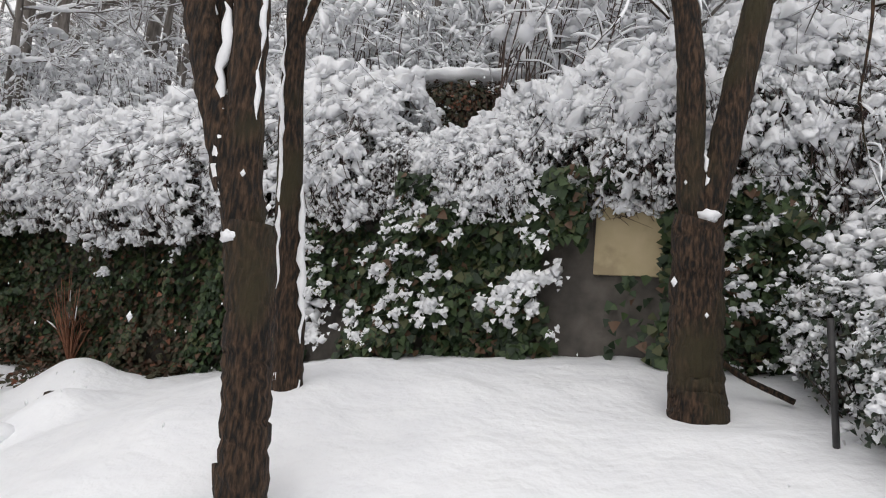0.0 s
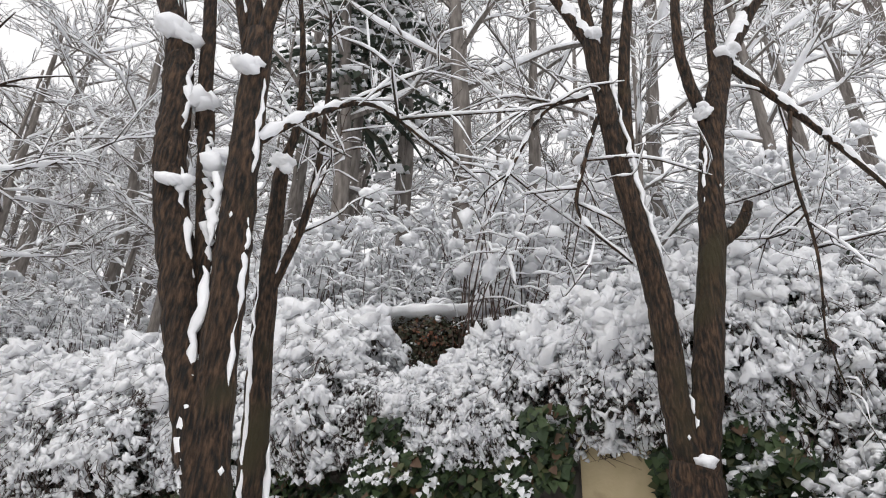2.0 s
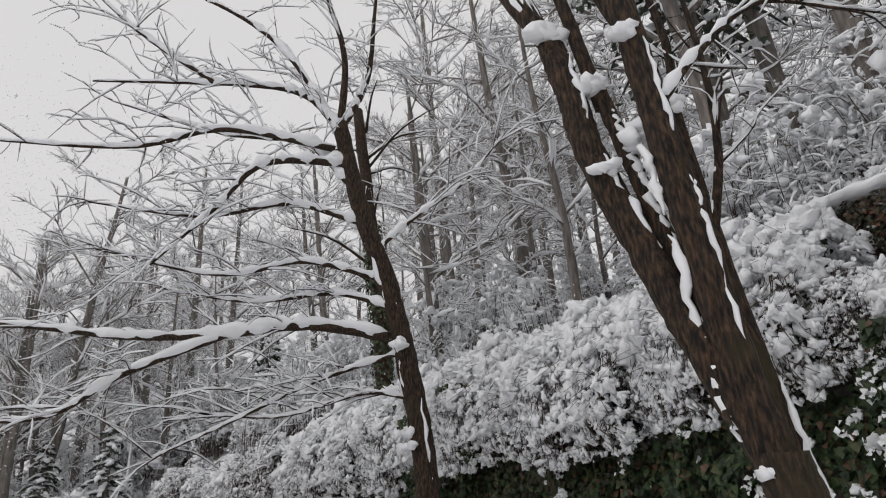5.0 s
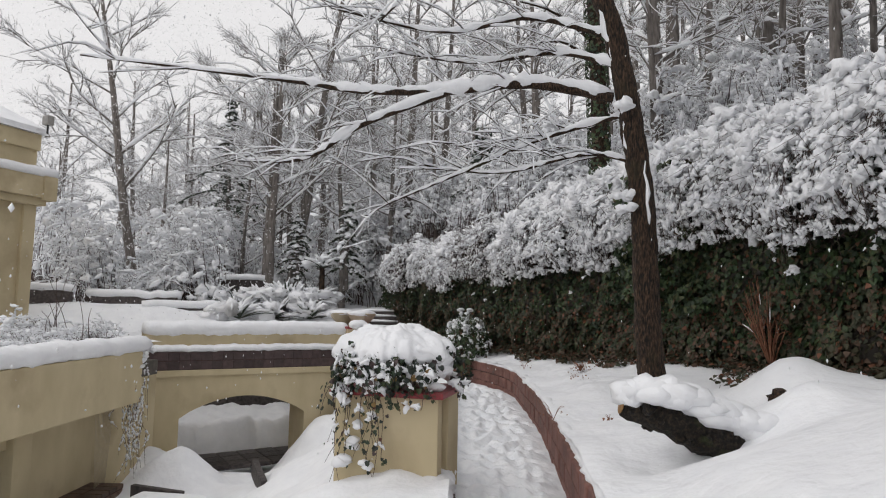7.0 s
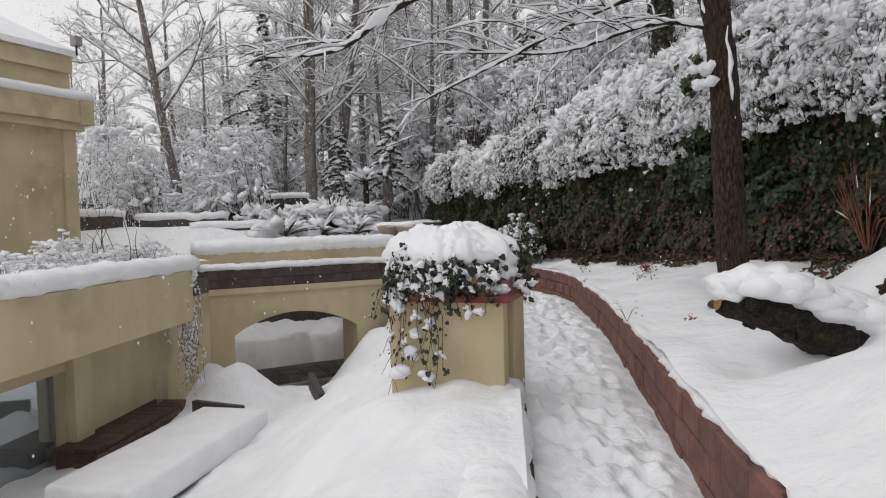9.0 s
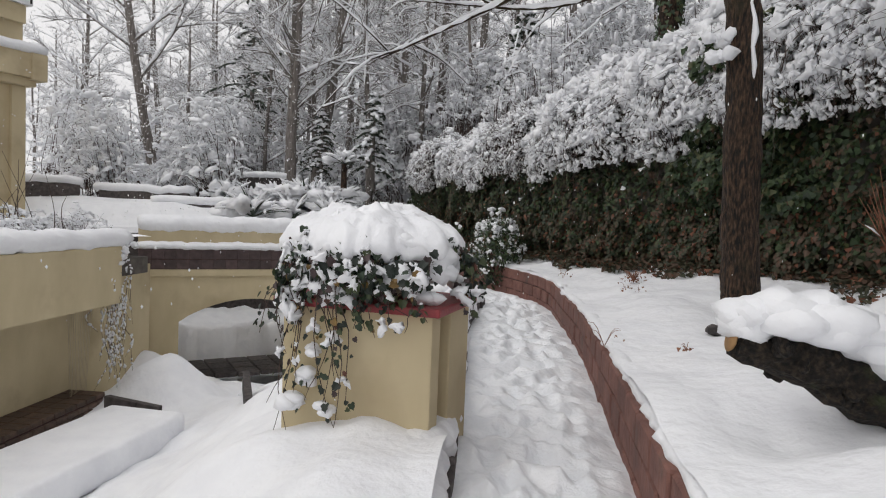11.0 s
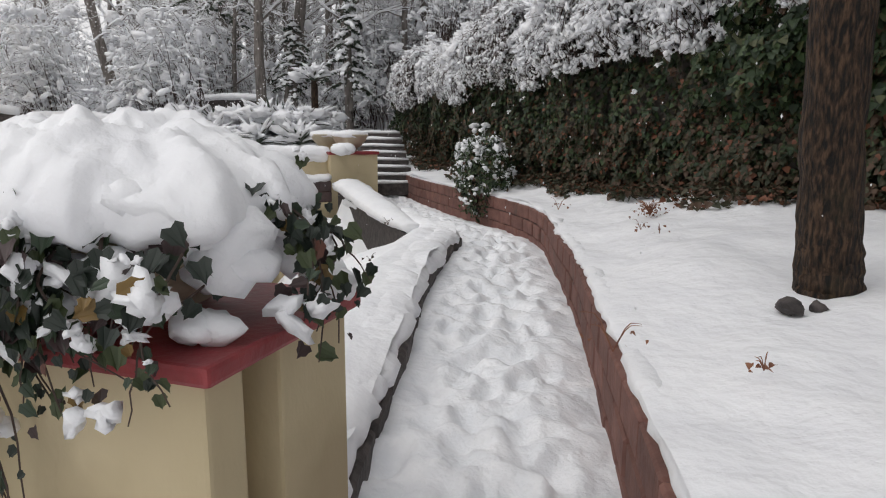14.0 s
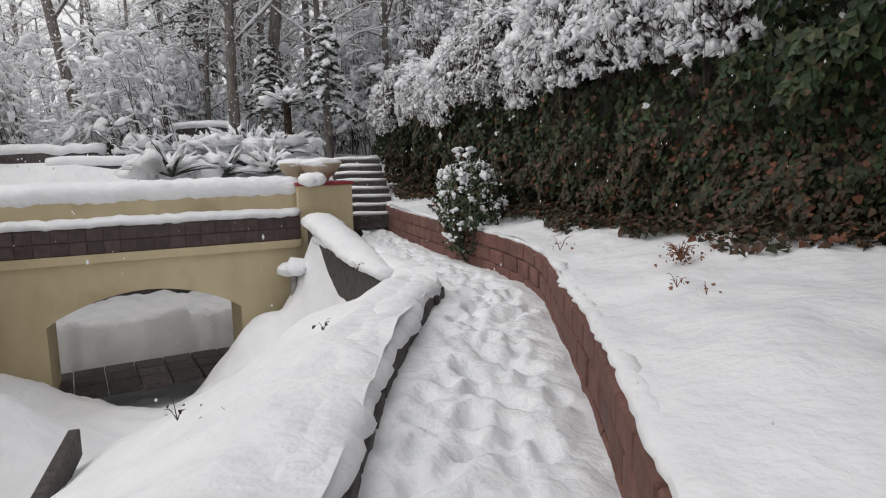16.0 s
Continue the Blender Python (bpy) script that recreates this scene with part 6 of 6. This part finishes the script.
for v, a in big:
    for _ in range((rnd.choice((1, 1, 2)) if v[2] > .93 else rnd.choice((0, 1, 1, 2)))):
        c = v + np.array([rnd.gauss(0, .03), rnd.gauss(-.01, .02), rnd.gauss(0, .03)])
        nn = np.array([math.cos(a) * .5 + rnd.gauss(0, .3), min(math.sin(a), -.3) + rnd.gauss(0, .3), .35 + rnd.gauss(0, .25)])
        round_leaves(lf, [c], [nn], [rnd.uniform(.028, .058) if v[2] > .93 or rnd.random() < .15 else rnd.uniform(.02, .045)])
        if rnd.random() < .13:
            r = rnd.uniform(.008, .03) * rnd.choice((.7, 1, 1.5))
            for _k in range(3):
                oriented_lump(snow_, c + np.array([rnd.gauss(0, r), rnd.gauss(-.008, r * .5), .015 + rnd.gauss(0, r * .6)]), (rnd.gauss(0, 1), rnd.gauss(0, .5), rnd.gauss(0, .7)), (r * rnd.uniform(.7, 1.5), r * .8, r * rnd.uniform(.4, .7)), .45)
for x, y, z, r in ((-.18, -.03, 1.0, .085), (.17, -.02, 1.04, .10), (.30, -.02, 1.02, .07), (-.05, -.05, .97, .07), (-.36, .0, 1.02, .08), (.40, .1, .93, .07), (-.42, -.04, .90, .06), (.46, .62, .92, .08), (-.30, -.07, .42, .06), (-.36, -.08, .30, .07), (-.14, -.07, .28, .05), (-.22, -.07, .60, .045), (-.08, -.06, .70, .04)):
    for _ in range(3):
        snow_.lump((x + rnd.gauss(0, r * .4), y + rnd.gauss(0, .02), z + rnd.gauss(0, r * .3)), (r, r * .8, r * .6), .2)
IVY_VAR = leafy("variegated_ivy_leaf", [(0, (0.010, 0.018, 0.012)), (0.4, (0.018, 0.036, 0.016)), (0.65, (0.045, 0.062, 0.022)), (0.8, (0.05, 0.03, 0.03)), (0.93, (0.18, 0.11, 0.03)), (0.97, (0.12, 0.045, 0.03))], 0.5)
part("twig_mass", pillar_shape(wood), TWIG, ob, "trailing woody stems", smooth=False)
part("foliage", pillar_shape(lf), IVY_VAR, ob, "dark green and yellowing ivy leaves", smooth=False)
part("snow", pillar_shape(snow_), SNOW, ob, "domed fresh snow")

# ---------------------------------------------------------------- log, twigs and small things in the bed
np.random.seed(61)
ob = thing("log", "mossy dark fallen log half buried in snow", "log", (-2.95, 4.05, .7))
s = Shape()
LOG = curve_points([(-3.28, 3.86, .89), (-3.12, 4.12, .82), (-2.92, 4.40, .68), (-2.72, 4.74, .52), (-2.5, 5.05, .40)], 26)
s.tube(LOG, (.085, .125, .15, .16, .15, .12), 18, 1.0, .14)
for _ in range(34):
    c = LOG[rnd.randrange(2, 24)]
    a = rnd.uniform(0, 6.28)
    s.lump(c + np.array([math.cos(a) * .11, math.cos(a) * -.07, math.sin(a) * .12]), (rnd.uniform(.025, .06),) * 3, .4)
part("bark", s, ROTTEN, ob, "black rotten bark with moss")
part("sawn_end", turned(lathe([(0, .0), (.052, .0), (.058, .008), (.0, .012)], 20), (0, 0, 0), 0).mesh("sawn_end", CUT_WOOD), CUT_WOOD, ob, "pale sawn end")
ob.children[-1].matrix_local = Matrix.Translation(-ob.location) @ look((-3.288, 3.85, .885), (-3.12, 4.12, .81))
s = Shape()
top = LOG + [0.05, .05, .17]
s.tube(top[:22], np.array([.06 + .055 * math.sin(i * .9) ** 2 + .10 * min(1, i / 5) for i in range(22)]), 14, .62, .12)
for i in range(1, 22):
    for _ in range(2):
        e = rnd.uniform(.10, .16)
        s.lump(top[i] + np.array([rnd.gauss(.05, .05), rnd.gauss(.05, .05), rnd.gauss(-.03, .015)]), (e * 1.2, e * 1.2, e * .62), .12)
for _ in range(7):
    e = rnd.uniform(.09, .12)
    s.lump((-3.25 + rnd.gauss(0, .03), 3.9 + rnd.gauss(0, .03), .98 + rnd.gauss(0, .015)), (e * 1.2, e * 1.2, e * .75), .25)
part("snow", s, SNOW, ob, "thick pillows of snow")

ob = thing("dry_shrub", "rusty bare shrub stems in front of the ivy", "shrub", (-4.55, 8.1, .95))
s, w2 = Shape(), Shape()
for j in range(26):
    a = rnd.uniform(0, 6.28)
    r = rnd.uniform(.1, .62)
    e = (-4.55 + math.cos(a) * r, 8.0 + math.sin(a) * r * .6, .95 + rnd.uniform(.4, 1.15))
    p = curve_points([(-4.55, 8.05, .9), (-4.55 + math.cos(a) * r * .4, 8.0 + math.sin(a) * r * .2, 1.3), e], 8)
    s.tube(p, (.011, .003), 5)
    q = p[4] + np.array([rnd.gauss(0, .12), rnd.gauss(0, .08), rnd.uniform(.15, .35)])
    s.tube([p[4], (p[4] + q) / 2 + [0, 0, .03], q], (.006, .002), 4)
    if j % 4 == 0:
        w2.tube(p[4:7] + [0, 0, .012], (.003, .011, .003), 5, 1, .4)
part("twig_mass", s, RED_TWIG, ob)
part("snow", w2, SNOW, ob)


def tuft(at, n, h, label, mat=RED_TWIG):
    ob = thing("dry_tuft", label, "plant", at, "dry tufts")
    s = Shape()
    for _ in range(n):
        a, l = rnd.uniform(0, 6.28), rnd.uniform(.4, 1) * h
        e = np.array(at) + [math.cos(a) * l * .7, math.sin(a) * l * .7, l * .8]
        s.tube(curve_points([at, (np.array(at) + e) / 2 + [0, 0, .3 * l], e], 6), (.0035, .0012), 4)
    c = np.array(at) + np.random.normal(0, h * .4, (n * 2, 3)) * [1, 1, .4] + [0, 0, h * .3]
    s.leaves(c, np.random.normal(0, 1, (n * 2, 3)) + [0, 0, 1], np.random.uniform(.012, .034, n * 2))
    part("foliage", s, mat, ob, smooth=False)
    return ob


for x, y, n, h in ((-7.55, 7.70, 60, .20), (-4.43, 4.96, 5, .09), (-7.0, 7.0, 4, .12), (-6.7, 6.9, 3, .1), (-5.0, 4.75, 4, .25), (-9.2, 7.9, 4, .2)):
    tuft((x, y, float(bed_height(x, y)[0]) + .02), n, h, "withered brown tuft poking through the snow")
for x, y in ((-7.7, 4.2), (-7.95, 4.35), (-8.3, 4.1), (-11.4, 6.6), (-9.0, 5.3)):
    tuft((x, y, -.12 if x > -9 else .1), 4, .16, "thin dark stalks poking through the bank", TWIG)
s = Shape()
s.lump((-4.91, 5.87, .53), (.07, .06, .045), .25)
piece("stone", s, DARK_STONE, "small dark stone lying on the snow", "stone", smooth=False)
s = Shape()
s.lump((-4.83, 5.98, .53), (.04, .04, .03), .25)
piece("stone", s, DARK_STONE, "small dark stone lying on the snow", "stone", smooth=False)
s = Shape()
s.lump((-3.34, 6.14, .80), (.16, .11, .08), .3)
piece("root_stump", s, BARK, "dark rotten stump showing under a snow hump", "stump")

# snowed creeper bush growing over the kerb
bush = leaf_bush(71, "bush", "ivy bush dotted with snow growing over the kerb", (.95, .8, 1.15), 2300, 190, "kerb bushes")
bush.matrix_world = pose(-11.95, 8.62, .0, 0, 0, -20) @ Matrix.Diagonal((1.1, 1.1, 1.22, 1))
copy_thing(bush, pose(-12.6, 8.9, .0, 0, 0, 120))
bush2 = leaf_bush(72, "hedge", "snow-dusted evergreen hedge by a black fence post", (.95, 1.3, 1.35), 7500, 950, "boundary hedge", NEEDLE, .035)
bush2.matrix_world = pose(3.05, 4.0, 1.35, 0, 0, 12)
for x, y, z, t, k in ((2.95, 3.2, 1.15, 160, .95), (3.2, 2.3, 1.05, 40, 1.0), (3.75, 4.5, 1.5, 80, 1.2), (3.6, 3.4, 1.3, 200, 1.25)):
    copy_thing(bush2, pose(x, y, z, 0, 0, t)).scale = (k, k, k)
bush3 = leaf_bush(73, "bush", "dark ivy bush spotted with snow beside the tree", (.75, .7, 1.35), 3000, 330, "kerb bushes", leaf=.06)
bush3.matrix_world = pose(2.62, 4.95, 1.65, 0, 0, 30)
ob = thing("fence_post", "thin black metal fence post leaning in the hedge", "post", (2.45, 3.42, 1.3))
s = Shape()
s.tube([(2.49, 3.46, 1.2), (2.39, 3.37, 2.06)], (.016, .016), 6)
part("rod", s, IRON, ob)
s = Shape()
s.tube(curve_points([(2.1, 4.5, 2.0), (2.3, 4.4, 1.75), (2.6, 4.2, 1.6)], 10), (.02, .02), 6)
piece("fallen_branch", s, BARK, "fallen branch half under snow beside the tree", "branch")

# upper ledge on the slope behind the wall
np.random.seed(77)
ledge_bush = leaf_bush(78, "bush", "brown withered bush under a slab of snow on the slope", (1.35, .7, .85), 3000, 40, "slope bushes", IVY_DRY, .05)
ledge_bush.matrix_world = pose(.22, 7.6, 3.98, 0, 0, 8)
ob = thing("snow_slab", "slab of snow over a withered bush on the slope", "snow", (.2, 7.9, 4))
s = Shape()
s.tube(curve_points([(-1.3, 7.6, 4.55), (-.5, 7.55, 4.70), (0.1, 7.55, 4.76), (.6, 7.55, 4.80), (1.0, 7.6, 4.88)], 20), (.1, .22, .26, .24, .1), 10, .36, .15)
part("snow", s, SNOW, ob)

# dark edges of snowed steps in the yard
for a, c, z in (((-7.2, 2.92), (-8.3, 3.18), -.98), ((-9.6, 3.22), (-11.0, 3.5), -1.05), ((-7.7, 1.35), (-9.0, 2.2), -1.52), ((-10.7, 2.3), (-11.5, 1.7), -1.35)):
    ang = math.atan2(c[1] - a[1], c[0] - a[0])
    ln = math.hypot(c[0] - a[0], c[1] - a[1])
    piece("stone_edge", turned(bevelled((0, -.05, z - .25), (ln, .05, z + .02), .015), (*a, 0), ang), DARK_STONE, "dark wet stone edge showing through the snow", "edging", smooth=False)
s = bevelled((-1.5, -.55, -.28), (1.5, .55, .1), .09, 4)
piece("yard_slab", turned(s, (-9.3, 1.15, -1.35), 2.42), SNOW, "flat snow-covered slab beside the house wing", "snow")

# dead leaves at the foot of the wall
np.random.seed(88)
sh = Shape()
n = 15000
s_ = np.random.uniform(12.5, 30, n)
q, nr = on_wall(s_, np.abs(np.random.normal(.3, .45, n)))
patchy = np.array([smooth_noise(a * .9, 1.5, 8) for a in s_])
far_out = np.hypot(*(q - on_wall(s_, np.zeros(n))[0]).T)
ok = far_out < .5 + 1.1 * np.clip(patchy + .15, 0, 1)
q = q[ok]
sh.leaves(np.column_stack([q, bed_height(q[:, 0], q[:, 1]) + np.random.uniform(.02, .10, len(q))]), np.random.normal(0, .5, (len(q), 3)) + [0, 0, 1], np.random.uniform(.04, .10, len(q)))
piece("leaf_litter", sh, IVY_DRY, "brown dead leaves strewn along the wall foot", "leaves", "stuff", smooth=False)

# ---------------------------------------------------------------- kerb wall and edging, block by block
kerb = thing("kerb_wall", "weathered dark red block kerb wall along the snowy path", "kerb", (-5, 4.7, 0))
edging = thing("stone_edging", "dark stone edging of the path under snow", "edging", (-6, 4.1, 0))


p, d, s_at = along(KERB, .42)
core = Shape()
pc, dc, _ = along(KERB, .21)
nc = np.stack([dc[:, 1], -dc[:, 0]], 1)
for i in range(len(pc) - 1):
    a, c = pc[i], pc[i + 1]
    z0, z1 = -.1, float(kerb_top(a[0])) - .012
    q0, q1 = a + nc[i] * .03, c + nc[i + 1] * .03
    r0, r1 = a + nc[i] * .2, c + nc[i + 1] * .2
    core.add([(*q0, z0), (*q1, z0), (*r1, z0), (*r0, z0), (*q0, z1), (*q1, z1), (*r1, z1), (*r0, z1)], [(0, 3, 2, 1), (4, 5, 6, 7), (0, 1, 5, 4), (1, 2, 6, 5), (2, 3, 7, 6), (3, 0, 4, 7)])
part("core", core, MORTAR, kerb, "dark mortar", smooth=False)
block = bevelled((-.205, -.09, -.088), (.205, .09, .088), .012, 1).mesh("block", KERB_RED, False)
for i in range(len(p)):
    top = float(kerb_top(p[i][0]))
    for j in range(3 if p[i][0] < 0 else 5):
        k = min(i + 1, len(p) - 1)
        mid = (p[i] + p[k]) / 2 if j % 2 else p[i]
        t = new("block", block)
        t.parent = kerb
        c = mid + np.array([d[i][1], -d[i][0]]) * (.10 + rnd.uniform(-.006, .006))
        t.matrix_local = Matrix.Translation(-kerb.location) @ pose(c[0], c[1], top - .09 - j * .185, rnd.uniform(-1, 1), 0, math.degrees(math.atan2(d[i][1], d[i][0])) + rnd.uniform(-1, 1))
np.random.seed(81)
s = Shape()
pk, dk, _ = along(KERB, .09)
nk = np.stack([dk[:, 1], -dk[:, 0]], 1)
c = pk + nk * (.115 + np.random.normal(0, .008, len(pk)))[:, None]
s.tube(np.column_stack([c, kerb_top(c[:, 0]) + .008]), np.array([.075 + .03 * smooth_noise(a * 2.2, e * 2.2, 3) + .015 * smooth_noise(a * 7, e * 7, 4) for a, e in c]), 8, .55, .08)
part("snow", s, SNOW, kerb, "soft snow lip along the kerb")

stone = bevelled((-.24, -.05, -.16), (.24, .05, .075), .02, 1).mesh("stone", DARK_STONE, False)
p, d, _ = along(EDGE, .5)
for i in range(len(p)):
    t = new("stone", stone)
    t.parent = edging
    t.matrix_local = Matrix.Translation(-edging.location) @ pose(p[i][0], p[i][1], float(path_height(p[i][0], 0)) + .0 + rnd.uniform(-.02, .025), 0, rnd.uniform(-3, 3), math.degrees(math.atan2(d[i][1], d[i][0])) + rnd.uniform(-3, 3))
pk, dk, _ = along(EDGE, .08)
nk = np.stack([dk[:, 1], -dk[:, 0]], 1)
s = Shape()
c = pk - nk * (.15 + np.random.normal(0, .018, len(pk)))[:, None]
s.tube(np.column_stack([c, path_height(c[:, 0], 0) + .11]), np.array([.19 + .05 * smooth_noise(a * 1.8, e * 1.8, 5) + .02 * smooth_noise(a * 6, e * 6, 2) for a, e in c]), 14, .55, .025)
part("snow", s, SNOW, edging, "soft snow on the edging")

# ---------------------------------------------------------------- falling snow
sh = Shape()
g4 = random.Random(99)
for _ in range(2600):
    c = (g4.uniform(-16, 4), g4.uniform(-1, 10), g4.uniform(.3, 8))
    if min((c[0] - a) ** 2 + (c[1] - e) ** 2 for a, e in ((.6, .1), (-.5, .3), (-1.5, 1.3), (-2.6, 2.4), (-3.6, 3.2), (-4.2, 3.6))) < 1.2:
        continue
    r = g4.uniform(.004, .010)
    sh.lump(c, (r, r, r * g4.uniform(1, 2.2)), .1, True)
piece("snowflakes", sh, SNOW, "white snowflakes falling through the air", "snow", "stuff")
# oversized flakes from 17 m out, added to imitate haze over the far wood
np.random.seed(101)
n = 380000
ang, far = np.random.uniform(radians(-38), radians(100), n), 17 + 45 * np.random.uniform(0, 1, n) ** .7
mid = np.column_stack([-3 - far * np.sin(ang), 3 + far * np.cos(ang), np.random.uniform(.5, 19, n)])
a = np.random.normal(0, 1, (n, 3))
a /= np.linalg.norm(a, axis=1)[:, None]
b = np.cross(a, np.random.normal(0, 1, (n, 3)))
b /= np.linalg.norm(b, axis=1)[:, None]
size = np.random.uniform(.018, .033, n)[:, None]
sh = Shape()
sh.add(np.stack([mid - a * size, mid + b * size, mid + a * size, mid - b * size], 1).reshape(-1, 3), np.arange(n * 4).reshape(-1, 4).tolist())
piece("snowfall", sh, FLAKE, "oversized white flakes standing in for haze over the far wood", "snow", "stuff", smooth=False)
